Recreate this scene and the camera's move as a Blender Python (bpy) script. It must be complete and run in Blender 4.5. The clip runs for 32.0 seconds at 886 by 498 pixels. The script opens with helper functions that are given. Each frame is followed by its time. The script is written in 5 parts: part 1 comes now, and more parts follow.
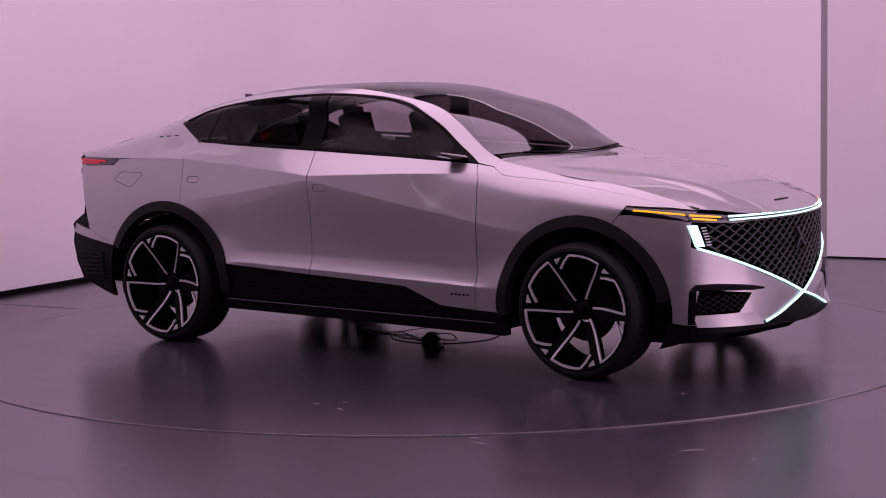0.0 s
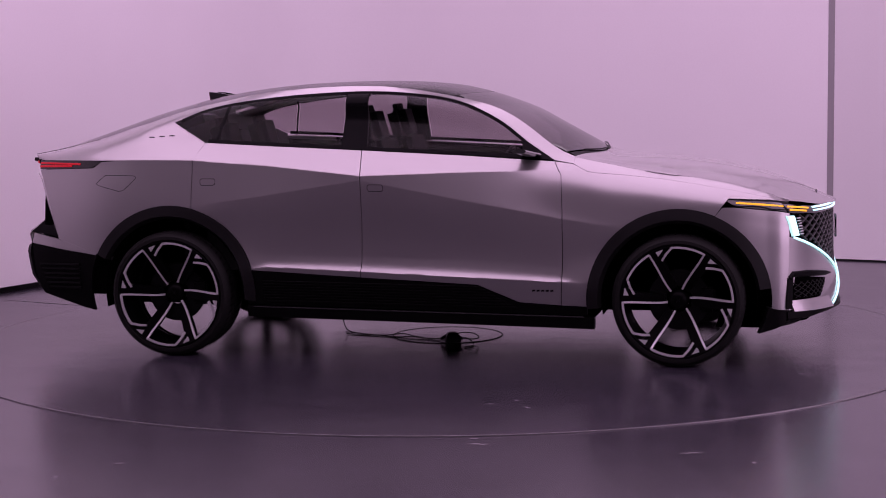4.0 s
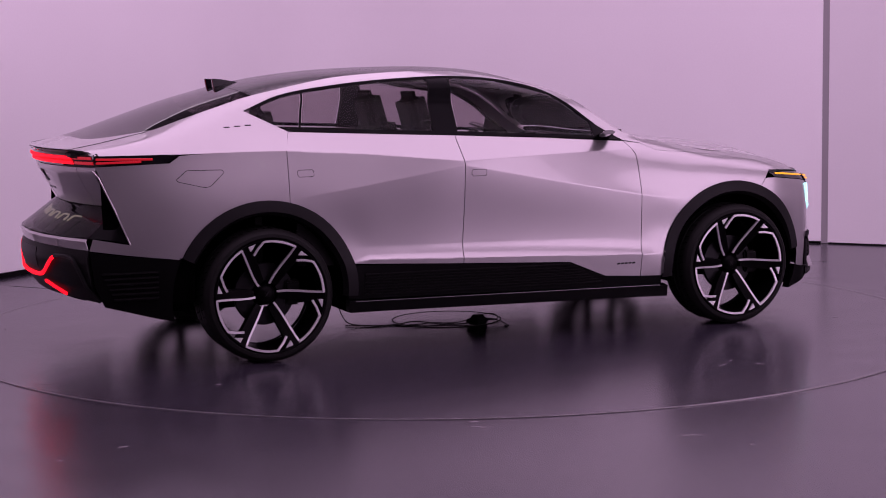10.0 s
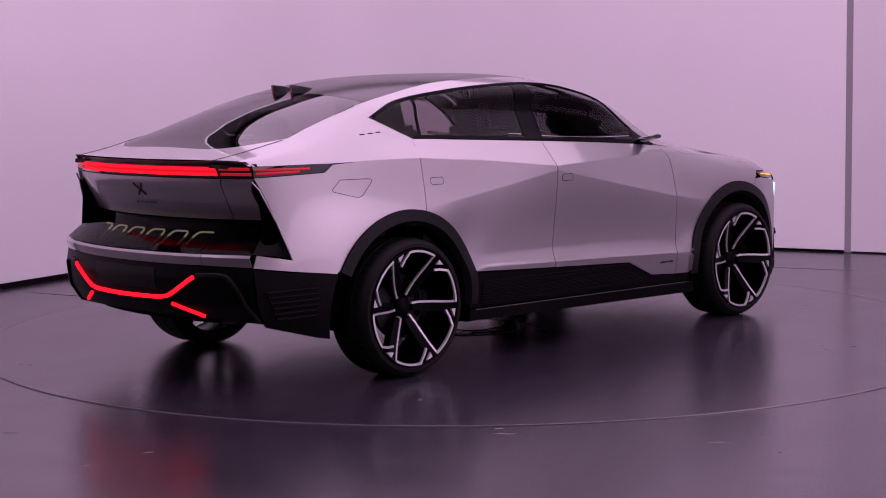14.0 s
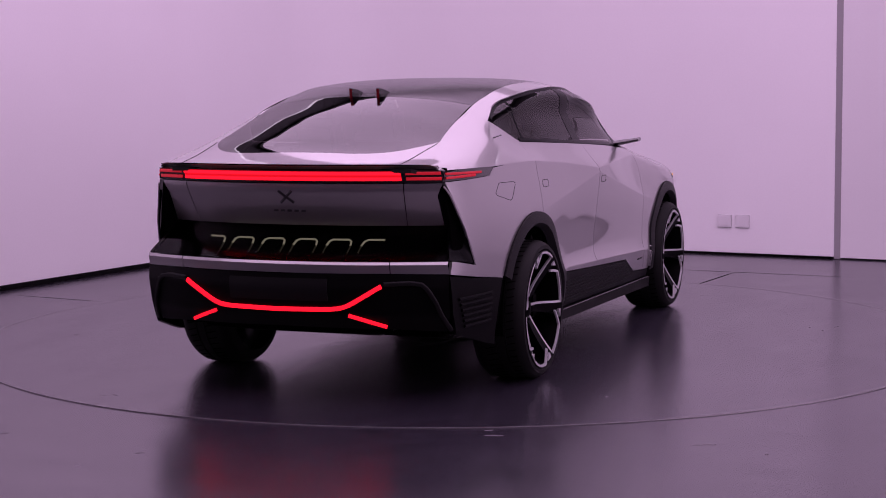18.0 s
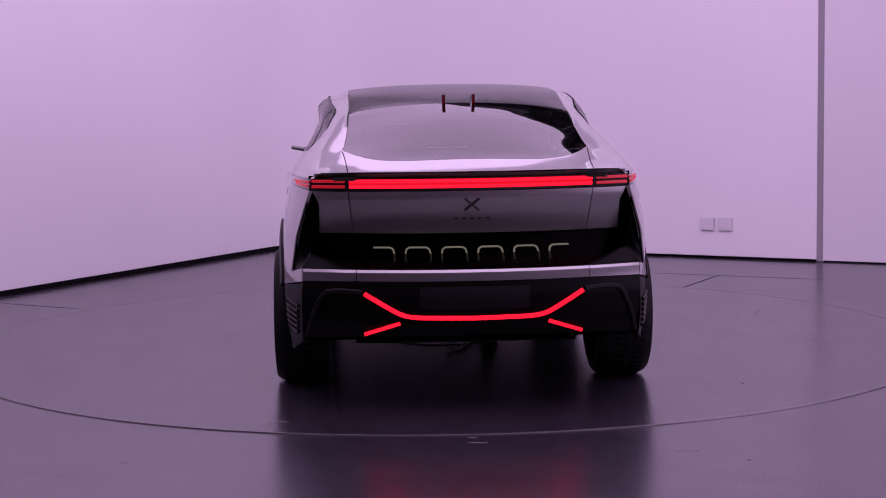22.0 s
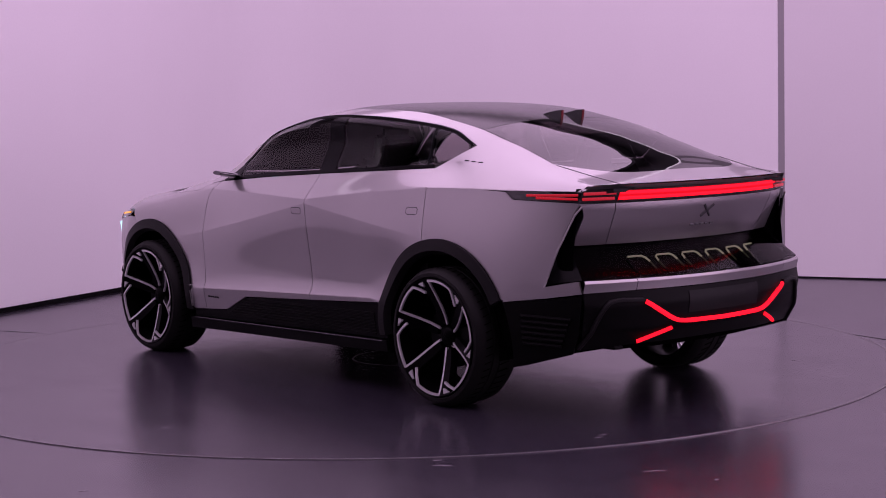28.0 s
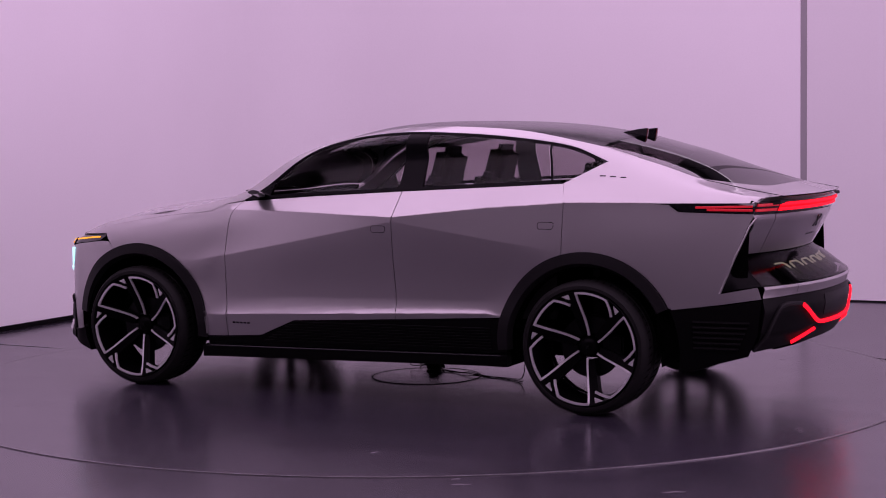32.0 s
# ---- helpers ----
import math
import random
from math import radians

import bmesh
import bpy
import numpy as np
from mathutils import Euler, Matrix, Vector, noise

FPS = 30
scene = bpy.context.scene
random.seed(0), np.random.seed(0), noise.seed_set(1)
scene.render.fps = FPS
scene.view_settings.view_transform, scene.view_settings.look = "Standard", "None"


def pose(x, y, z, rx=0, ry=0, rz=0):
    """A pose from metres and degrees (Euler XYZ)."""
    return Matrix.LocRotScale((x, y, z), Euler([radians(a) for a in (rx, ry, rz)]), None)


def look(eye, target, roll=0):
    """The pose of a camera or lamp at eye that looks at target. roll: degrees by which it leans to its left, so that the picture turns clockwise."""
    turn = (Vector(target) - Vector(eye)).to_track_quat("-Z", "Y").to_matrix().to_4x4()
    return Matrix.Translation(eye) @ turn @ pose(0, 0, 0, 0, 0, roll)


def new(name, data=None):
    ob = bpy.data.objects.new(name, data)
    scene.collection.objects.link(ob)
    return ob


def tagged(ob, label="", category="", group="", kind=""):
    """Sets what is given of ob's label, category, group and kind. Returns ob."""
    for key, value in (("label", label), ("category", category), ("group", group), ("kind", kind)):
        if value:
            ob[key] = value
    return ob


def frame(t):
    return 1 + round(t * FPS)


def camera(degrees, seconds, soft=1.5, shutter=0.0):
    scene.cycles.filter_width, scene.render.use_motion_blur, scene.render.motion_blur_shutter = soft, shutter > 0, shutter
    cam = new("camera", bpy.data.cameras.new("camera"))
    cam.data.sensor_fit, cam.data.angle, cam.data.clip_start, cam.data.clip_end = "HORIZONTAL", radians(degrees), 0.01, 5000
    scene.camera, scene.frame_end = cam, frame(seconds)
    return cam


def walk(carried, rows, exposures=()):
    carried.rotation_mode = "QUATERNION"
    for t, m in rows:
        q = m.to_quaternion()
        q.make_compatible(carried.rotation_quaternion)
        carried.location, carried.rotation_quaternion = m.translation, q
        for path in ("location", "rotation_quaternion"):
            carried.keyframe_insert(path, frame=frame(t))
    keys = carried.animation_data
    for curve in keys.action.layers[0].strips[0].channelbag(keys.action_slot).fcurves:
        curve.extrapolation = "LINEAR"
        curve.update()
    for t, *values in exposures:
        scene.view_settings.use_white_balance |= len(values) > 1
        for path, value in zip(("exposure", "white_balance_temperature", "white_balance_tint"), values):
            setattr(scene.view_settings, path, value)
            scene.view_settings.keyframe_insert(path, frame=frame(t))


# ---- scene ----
cam = camera(29.86, 32.0, soft=1.0)

# seconds, place, then heading to the left, tilt up and lean, in degrees
CAMERA = [
    (0, 0.016, -10.525, 1.607, 0.12, -5.71, -1.16),
    (0.5, 0.018, -10.523, 1.609, 0.01, -5.80, -0.96),
    (1, 0.018, -10.518, 1.611, 0.02, -5.75, -0.90),
    (1.5, 0.022, -10.513, 1.613, -0.00, -5.61, -0.75),
    (2, 0.030, -10.506, 1.612, -0.03, -5.53, -0.67),
    (2.5, 0.039, -10.496, 1.611, 0.05, -5.56, -0.69),
    (3, 0.047, -10.479, 1.609, 0.19, -5.70, -0.72),
    (3.5, 0.052, -10.486, 1.607, 0.31, -5.70, -0.71),
    (5.5, 0.051, -10.508, 1.608, 0.61, -6.06, -0.87),
    (6, 0.050, -10.519, 1.610, 0.55, -6.15, -0.91),
    (6.5, 0.048, -10.532, 1.619, 0.49, -6.31, -0.81),
    (7, 0.047, -10.541, 1.625, 0.40, -6.36, -0.70),
    (7.5, 0.044, -10.558, 1.629, 0.33, -6.39, -0.71),
    (8, 0.041, -10.568, 1.629, 0.23, -6.42, -0.69),
    (8.5, 0.035, -10.576, 1.625, 0.24, -6.41, -0.65),
    (9, 0.034, -10.573, 1.615, 0.11, -6.39, -0.66),
    (9.5, 0.028, -10.564, 1.616, 0.13, -6.35, -0.70),
    (10, 0.020, -10.554, 1.615, 0.19, -6.28, -0.84),
    (10.5, 0.008, -10.554, 1.613, 0.29, -6.26, -0.75),
    (11, 0.001, -10.551, 1.609, 0.46, -6.18, -0.83),
    (11.5, -0.005, -10.558, 1.605, 0.58, -6.02, -0.77),
    (12, -0.013, -10.567, 1.604, 0.65, -5.90, -0.74),
    (12.5, -0.015, -10.563, 1.602, 0.72, -5.86, -0.79),
    (13, -0.014, -10.546, 1.601, 0.85, -5.89, -0.76),
    (13.5, -0.016, -10.540, 1.597, 0.86, -5.88, -0.78),
    (14, -0.015, -10.542, 1.596, 0.81, -5.92, -0.78),
    (14.5, -0.015, -10.550, 1.593, 0.74, -5.90, -0.73),
    (16.5, -0.008, -10.572, 1.569, 0.73, -5.87, -1.11),
    (17, -0.010, -10.577, 1.563, 0.70, -5.77, -1.05),
    (17.5, -0.001, -10.582, 1.568, 0.61, -5.75, -0.72),
    (18, -0.008, -10.593, 1.579, 0.53, -5.66, -0.55),
    (18.5, -0.008, -10.600, 1.591, 0.52, -5.63, -0.42),
    (19, -0.008, -10.610, 1.598, 0.52, -5.48, -0.40),
    (19.5, -0.005, -10.614, 1.604, 0.58, -5.38, -0.40),
    (20, 0.004, -10.614, 1.609, 0.54, -5.34, -0.39),
    (20.5, 0.008, -10.614, 1.611, 0.61, -5.40, -0.39),
    (21, 0.009, -10.615, 1.613, 0.52, -5.43, -0.62),
    (21.5, 0.002, -10.611, 1.610, 0.37, -5.59, -0.75),
    (22, 0.000, -10.607, 1.607, -0.00, -5.60, -0.83),
    (22.5, 0.011, -10.603, 1.607, -0.25, -5.60, -0.99),
    (23, 0.012, -10.610, 1.610, -0.60, -5.64, -1.10),
    (23.5, 0.009, -10.613, 1.616, -0.73, -5.69, -1.14),
    (24, 0.012, -10.611, 1.620, -1.09, -5.70, -1.10),
    (24.5, 0.009, -10.609, 1.620, -1.28, -5.75, -1.04),
    (25, 0.007, -10.612, 1.618, -1.47, -5.74, -1.06),
    (25.5, 0.010, -10.604, 1.618, -1.42, -5.77, -1.13),
    (27.5, -0.001, -10.536, 1.612, -1.54, -5.32, -1.30),
    (28, -0.000, -10.528, 1.614, -1.33, -5.02, -1.30),
    (28.5, 0.004, -10.522, 1.595, -1.12, -4.54, -0.99),
    (29, 0.008, -10.526, 1.586, -0.92, -4.24, -0.86),
    (29.5, 0.012, -10.530, 1.586, -0.76, -4.07, -0.78),
    (30, 0.016, -10.525, 1.593, -0.70, -4.06, -0.95),
    (30.5, 0.010, -10.525, 1.590, -0.67, -4.18, -0.91),
    (31, 0.007, -10.526, 1.592, -0.61, -4.21, -0.87),
    (31.5, 0.002, -10.523, 1.596, -0.66, -4.12, -0.84),
    (32, -0.001, -10.519, 1.604, -0.64, -4.31, -0.84),
]
TURN = [(0, -33.94), (1, -28.35), (2, -22.89), (3, -17.47), (4, -11.88), (5, -6.22), (6, -0.55), (7, 5.15), (8, 10.93), (9, 16.78), (10, 22.71), (11, 28.62), (12, 34.34), (13, 39.93), (14, 45.64), (15, 51.52), (16, 57.45), (17, 63.41), (18, 69.39), (19, 75.28), (20, 81.12), (21, 87.01), (22, 92.90), (23, 98.73), (24, 104.70), (25, 110.67), (26, 116.65), (27, 122.65), (28, 128.64), (29, 134.63), (30, 140.63), (31, 146.60), (32, 152.54), ]


def eye_row(x, y, z, yaw, tilt, lean):
    a, b = radians(yaw), radians(tilt)
    d = Vector((-math.sin(a) * math.cos(b), math.cos(a) * math.cos(b), math.sin(b)))
    return look((x, y, z), Vector((x, y, z)) + d, lean)


EXPOSURE = [(0, 0.0, 6850, 10), (2.5, 0.0, 6600, 10), (5, 0.0, 6500, 10), (17.3, 0.0, 6450, 10), (19.2, 0.03, 5930, 14), (24.5, 0.03, 5930, 14), (27, 0.0, 6350, 10), (32, 0.0, 6350, 10)]
walk(cam, [(r[0], eye_row(*r[1:])) for r in CAMERA], EXPOSURE)

# ---- light ----
world = bpy.data.worlds.new("world")
scene.world = world
world.use_nodes = True
world.node_tree.nodes["Background"].inputs[0].default_value = (0.02, 0.015, 0.02, 1)
world.node_tree.nodes["Background"].inputs[1].default_value = 1.0

LIGHT = (1.0, 0.655, 0.995)
# the room stands turned against the turntable: u runs along the back wall, v towards the camera
CORNER = Vector((-1.316, 6.62, 0))
ROOM = Matrix.Translation(CORNER) @ Matrix(((0.8826, -0.4704, 0, 0), (-0.4704, -0.8826, 0, 0), (0, 0, 1, 0), (0, 0, 0, 1)))
ROOM_U, ROOM_V, ROOM_H, WALL_H = 12.2, 17.5, 5.1, 4.2


def lamp(name, u, v, z, su, sv, watts, tilt=(0, 0, 0)):
    data = bpy.data.lights.new(name, "AREA")
    data.shape, data.size, data.size_y, data.energy, data.color = "RECTANGLE", su, sv, watts, LIGHT
    ob = new(name, data)
    spot = ROOM @ Vector((u, v, z))
    ob.matrix_world = Matrix.Translation(spot) @ pose(0, 0, 0, *tilt) @ pose(0, 0, 0, 0, 0, -28.06)
    return ob


# soft light from the stretched light ceiling over the turntable
lamp("ceiling_lamp", 6.1, 6.15, ROOM_H - 0.06, 11.8, 11.1, 690)


# ---- materials ----
def material(name, color, rough=0.5, metal=0.0, spec=0.5, grain=0.0, scale=40.0, bump=0.0, stain=0.0, stain_scale=1.5, coat=0.0, coat_rough=0.03, emit=None, power=0.0, rough_var=0.0):
    m = bpy.data.materials.new(name)
    m.use_nodes = True
    nt = m.node_tree
    b = nt.nodes["Principled BSDF"]
    b.inputs["Roughness"].default_value, b.inputs["Metallic"].default_value = rough, metal
    b.inputs["Specular IOR Level"].default_value = spec
    b.inputs["Coat Weight"].default_value, b.inputs["Coat Roughness"].default_value = coat, coat_rough
    b.inputs["Base Color"].default_value = (*color, 1)
    geo = nt.nodes.new("ShaderNodeTexCoord")

    def noise_at(s, detail=3.0):
        n = nt.nodes.new("ShaderNodeTexNoise")
        n.inputs["Scale"].default_value, n.inputs["Detail"].default_value = s, detail
        nt.links.new(geo.outputs["Object"], n.inputs["Vector"])
        return n.outputs["Fac"]

    src = None
    for amount, s in ((stain, stain_scale), (grain, scale)):
        if amount <= 0:
            continue
        r = nt.nodes.new("ShaderNodeMapRange")
        r.inputs["From Min"].default_value, r.inputs["From Max"].default_value = 0.3, 0.7
        r.inputs["To Min"].default_value, r.inputs["To Max"].default_value = 1 - amount, 1 + amount
        nt.links.new(noise_at(s), r.inputs["Value"])
        mix = nt.nodes.new("ShaderNodeVectorMath")
        mix.operation = "SCALE"
        if src is None:
            mix.inputs[0].default_value = color
        else:
            nt.links.new(src, mix.inputs[0])
        nt.links.new(r.outputs["Result"], mix.inputs["Scale"])
        src = mix.outputs["Vector"]
    if src is not None:
        nt.links.new(src, b.inputs["Base Color"])
    if rough_var > 0:
        r = nt.nodes.new("ShaderNodeMapRange")
        r.inputs["From Min"].default_value, r.inputs["From Max"].default_value = 0.3, 0.7
        r.inputs["To Min"].default_value, r.inputs["To Max"].default_value = rough - rough_var, rough + rough_var
        nt.links.new(noise_at(stain_scale * 1.7, 5.0), r.inputs["Value"])
        nt.links.new(r.outputs["Result"], b.inputs["Roughness"])
    if bump > 0:
        n = nt.nodes.new("ShaderNodeBump")
        n.inputs["Strength"].default_value, n.inputs["Distance"].default_value = bump, 0.002
        nt.links.new(noise_at(scale), n.inputs["Height"])
        nt.links.new(n.outputs["Normal"], b.inputs["Normal"])
    if emit:
        b.inputs["Emission Color"].default_value = (*emit, 1)
        b.inputs["Emission Strength"].default_value = power
    return m


def glass_material(name, tint, gloss=1.5):
    m = bpy.data.materials.new(name)
    m.use_nodes = True
    nt = m.node_tree
    nt.nodes.remove(nt.nodes["Principled BSDF"])
    clear, shine, mix, fres = (nt.nodes.new("ShaderNode" + k) for k in ("BsdfTransparent", "BsdfGlossy", "MixShader", "Fresnel"))
    clear.inputs["Color"].default_value = (*tint, 1)
    shine.inputs["Roughness"].default_value = 0.01
    fres.inputs["IOR"].default_value = gloss
    nt.links.new(fres.outputs["Fac"], mix.inputs["Fac"])
    nt.links.new(clear.outputs["BSDF"], mix.inputs[1])
    nt.links.new(shine.outputs["BSDF"], mix.inputs[2])
    nt.links.new(mix.outputs["Shader"], nt.nodes["Material Output"].inputs["Surface"])
    return m


def floor_material(name, color, rough):
    """Poured dark resin: cloudy patches, trowel streaks and an uneven gloss."""
    m = material(name, color, rough, spec=0.55)
    nt = m.node_tree
    b = nt.nodes["Principled BSDF"]
    b.inputs["IOR"].default_value = 1.9
    co = nt.nodes.new("ShaderNodeTexCoord")
    outs = []
    for size, scale, turn, detail in ((1.0, (1, 1, 1), 0.0, 5), (1.6, (1.0, 2.5, 1), 0.9, 5), (7.0, (1, 1.6, 1), -0.7, 6)):
        mp, n = nt.nodes.new("ShaderNodeMapping"), nt.nodes.new("ShaderNodeTexNoise")
        mp.inputs["Scale"].default_value, mp.inputs["Rotation"].default_value = scale, (0, 0, turn)
        n.inputs["Scale"].default_value, n.inputs["Detail"].default_value = size, detail
        nt.links.new(co.outputs["Object"], mp.inputs["Vector"])
        nt.links.new(mp.outputs["Vector"], n.inputs["Vector"])
        outs.append(n.outputs["Fac"])

    def spread(src, a, c):
        r = nt.nodes.new("ShaderNodeMapRange")
        r.inputs["From Min"].default_value, r.inputs["From Max"].default_value = 0.3, 0.7
        r.inputs["To Min"].default_value, r.inputs["To Max"].default_value = a, c
        nt.links.new(src, r.inputs["Value"])
        return r.outputs["Result"]

    def total(p, q):
        a = nt.nodes.new("ShaderNodeMath")
        a.operation = "ADD"
        nt.links.new(p, a.inputs[0])
        nt.links.new(q, a.inputs[1])
        return a.outputs["Value"]

    tone = nt.nodes.new("ShaderNodeVectorMath")
    tone.operation = "SCALE"
    tone.inputs[0].default_value = color
    nt.links.new(total(spread(outs[0], 0.40, 0.65), spread(outs[2], 0.25, 0.70)), tone.inputs["Scale"])
    nt.links.new(tone.outputs["Vector"], b.inputs["Base Color"])
    nt.links.new(total(spread(outs[1], rough * 0.43, rough * 0.57), spread(outs[2], rough * 0.47, rough * 0.53)), b.inputs["Roughness"])
    return m


PAINT = material("silver_paint", (0.415, 0.404, 0.408), 0.34, 0.87, grain=0.015, scale=900, stain=0.02, coat=1.0)
WALL = material("white_wall", (0.84, 0.83, 0.84), 0.65, stain=0.015, stain_scale=0.7, grain=0.01, scale=60, bump=0.05)
PANEL = material("off_white_panel", (0.74, 0.73, 0.74), 0.6, stain=0.015, stain_scale=0.7, grain=0.01, scale=60, bump=0.05)
FLOOR = floor_material("dark_floor", (0.0235, 0.0202, 0.0300), 0.250)
TABLE = floor_material("dark_turntable", (0.0230, 0.0198, 0.0295), 0.245)
SEAM = material("seam_steel", (0.34, 0.33, 0.33), 0.38, 0.7)
BLACK = material("black_trim", (0.0018, 0.0018, 0.002), 0.42, spec=0.08, bump=0.1, scale=500)
CLAD = material("grey_cladding", (0.0075, 0.0072, 0.0078), 0.45, spec=0.15, bump=0.15, scale=700)
GLOSS = material("gloss_black", (0.006, 0.006, 0.007), 0.06, coat=1.0)
# near-black: shade of gaps and wheel wells is put into this colour
DARK = material("black_and_cavity_shade", (0.0007, 0.0007, 0.0007), 0.9, spec=0.02)
RUBBER = material("rubber", (0.006, 0.006, 0.006), 0.6, spec=0.15, bump=0.2, scale=300)
ALLOY = material("bright_alloy", (0.62, 0.62, 0.63), 0.38, 0.55)
RIMDARK = material("dark_alloy", (0.0018, 0.0018, 0.002), 0.3, 0.0, spec=0.04)
STEEL = material("brake_steel", (0.014, 0.014, 0.015), 0.4, 0.9)
SEATM = material("dark_seat", (0.006, 0.0057, 0.006), 0.6, spec=0.2, bump=0.2, scale=200)
GLASS = glass_material("tinted_glass", (0.56, 0.52, 0.54), 1.27)
ROOFGLASS = glass_material("dark_glass", (0.15, 0.13, 0.14), 1.9)
ROOFM = material("roof_film", (0.012, 0.011, 0.012), 0.2, spec=0.3)
RED = material("red_light", (0.3, 0.0, 0.01), 0.5, spec=0.05, emit=(1.0, 0.006, 0.018), power=2.0)
RED_DIM = material("dim_red_light", (0.2, 0.0, 0.01), 0.3, emit=(1.0, 0.02, 0.04), power=0.35)
RED_FILL = material("red_fill", (0.25, 0.0, 0.01), 0.5, spec=0.05, emit=(1.0, 0.008, 0.022), power=0.7)
REDLENS = material("red_lens", (0.12, 0.004, 0.008), 0.1, coat=1.0)
WHITE_LED = material("white_led", (0.6, 0.7, 0.7), 0.3, emit=(0.5, 0.92, 1.0), power=1.2)
AMBER = material("amber_led", (0.5, 0.25, 0.02), 0.3, emit=(1.0, 0.42, 0.02), power=1.1)
CAPS = material("capsule_led", (0.5, 0.5, 0.35), 0.3, emit=(1.0, 0.95, 0.60), power=0.30)
CAPS_DIM = material("dim_capsule_led", (0.03, 0.03, 0.02), 0.5, spec=0.1, emit=(1.0, 0.95, 0.60), power=0.025)
SMOKE = glass_material("smoked_glass", (0.42, 0.40, 0.42), 1.13)
GREYWALL = material("grey_wall", (0.42, 0.41, 0.42), 0.8, stain=0.04)
PILLAR = material("satin_black", (0.004, 0.004, 0.0045), 0.22, spec=0.05)
CHROME = material("dark_chrome", (0.10, 0.10, 0.105), 0.22, 0.9)
EMBLEM = material("dark_emblem", (0.05, 0.05, 0.052), 0.35, 0.6)
LATTICE = material("grille_grey", (0.045, 0.044, 0.046), 0.4, 0.3)
DARKWALL = material("dark_wall", (0.06, 0.058, 0.062), 0.8, stain=0.05)
SEAMGREY = material("grey_joint", (0.30, 0.29, 0.30), 0.6)
LINE = material("led_line", (0.5, 0.5, 0.5), 0.4, emit=(1.0, 0.8, 1.0), power=1.5)
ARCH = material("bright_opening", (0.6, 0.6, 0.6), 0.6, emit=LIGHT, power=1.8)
MARK = material("pale_scuff", (0.16, 0.15, 0.155), 0.5)
SOCKET = material("white_plastic", (0.72, 0.71, 0.72), 0.4)


# ---- mesh helpers ----
def part(name, bm, mat, parent, label=""):
    me = bpy.data.meshes.new(name)
    bmesh.ops.recalc_face_normals(bm, faces=bm.faces)
    bm.to_mesh(me)
    bm.free()
    me.materials.append(mat)
    for p in me.polygons:
        p.use_smooth = True
    me.set_sharp_from_angle(angle=radians(38))
    ob = new(name, me)
    ob.parent = parent
    return tagged(ob, label)


def box(bm, lo, hi, m=None):
    x0, y0, z0 = lo
    x1, y1, z1 = hi
    vs = [bm.verts.new((m @ Vector(p)) if m else p) for p in ((x0, y0, z0), (x1, y0, z0), (x1, y1, z0), (x0, y1, z0), (x0, y0, z1), (x1, y0, z1), (x1, y1, z1), (x0, y1, z1))]
    for f in ((0, 3, 2, 1), (4, 5, 6, 7), (0, 1, 5, 4), (1, 2, 6, 5), (2, 3, 7, 6), (3, 0, 4, 7)):
        bm.faces.new([vs[i] for i in f])
    return vs


def rounded_box(lo, hi, r=0.01, seg=2, m=None):
    bm = bmesh.new()
    box(bm, lo, hi, m)
    bmesh.ops.bevel(bm, geom=list(bm.edges), offset=r, segments=seg, affect="EDGES")
    return bm


def tube(bm, pts, r, n=8, closed=False):
    """A round rod along points."""
    pts = [Vector(p) for p in pts]
    rings = []
    for i, p in enumerate(pts):
        a, b = pts[max(i - 1, 0)], pts[min(i + 1, len(pts) - 1)]
        d = (b - a).normalized()
        s = d.cross(Vector((0, 0, 1)))
        s = s.normalized() if s.length > 1e-4 else Vector((1, 0, 0))
        w = s.cross(d)
        rings.append([bm.verts.new(p + r * (math.cos(2 * math.pi * k / n) * s + math.sin(2 * math.pi * k / n) * w)) for k in range(n)])
    for a, b in zip(rings, rings[1:]):
        for k in range(n):
            bm.faces.new((a[k], a[(k + 1) % n], b[(k + 1) % n], b[k]))
    bm.faces.new(rings[0][::-1]), bm.faces.new(rings[-1])


def revolve(bm, prof, n=64, axis="y"):
    """Turn a profile of (radius, along) round the y axis."""
    rings = []
    for r, h in prof:
        rings.append([bm.verts.new((r * math.cos(2 * math.pi * k / n), h, r * math.sin(2 * math.pi * k / n))) for k in range(n)])
    for a, b in zip(rings, rings[1:]):
        for k in range(n):
            bm.faces.new((a[k], b[k], b[(k + 1) % n], a[(k + 1) % n]))
    return rings


def pchip(xs, ys, x):
    """Smooth curve through points; ys may have one row of values a point."""
    xs, ys, x = np.asarray(xs, float), np.asarray(ys, float), np.asarray(x, float)
    many = ys.ndim == 2
    h = np.diff(xs)
    d = np.diff(ys, axis=0) / (h[:, None] if many else h)
    m = np.zeros_like(ys)
    m[0], m[-1] = d[0], d[-1]
    p = d[:-1] * d[1:]
    m[1:-1] = np.where(p > 0, 2 * p / np.where(np.abs(d[:-1] + d[1:]) < 1e-12, 1, d[:-1] + d[1:]), 0)
    m[1:-1] = 0.5 * m[1:-1] + 0.25 * (d[:-1] + d[1:])
    i = np.clip(np.searchsorted(xs, x) - 1, 0, len(xs) - 2)
    t = np.clip((x - xs[i]) / h[i], -0.5, 1.5)
    k = np.arange(len(x)) if many else None
    g = (lambda a, j: a[j, k]) if many else (lambda a, j: a[j])
    y0, y1, m0, m1 = g(ys, i), g(ys, i + 1), g(m, i) * h[i], g(m, i + 1) * h[i]
    return (2 * t**3 - 3 * t**2 + 1) * y0 + (t**3 - 2 * t**2 + t) * m0 + (3 * t**2 - 2 * t**3) * y1 + (t**3 - t**2) * m1


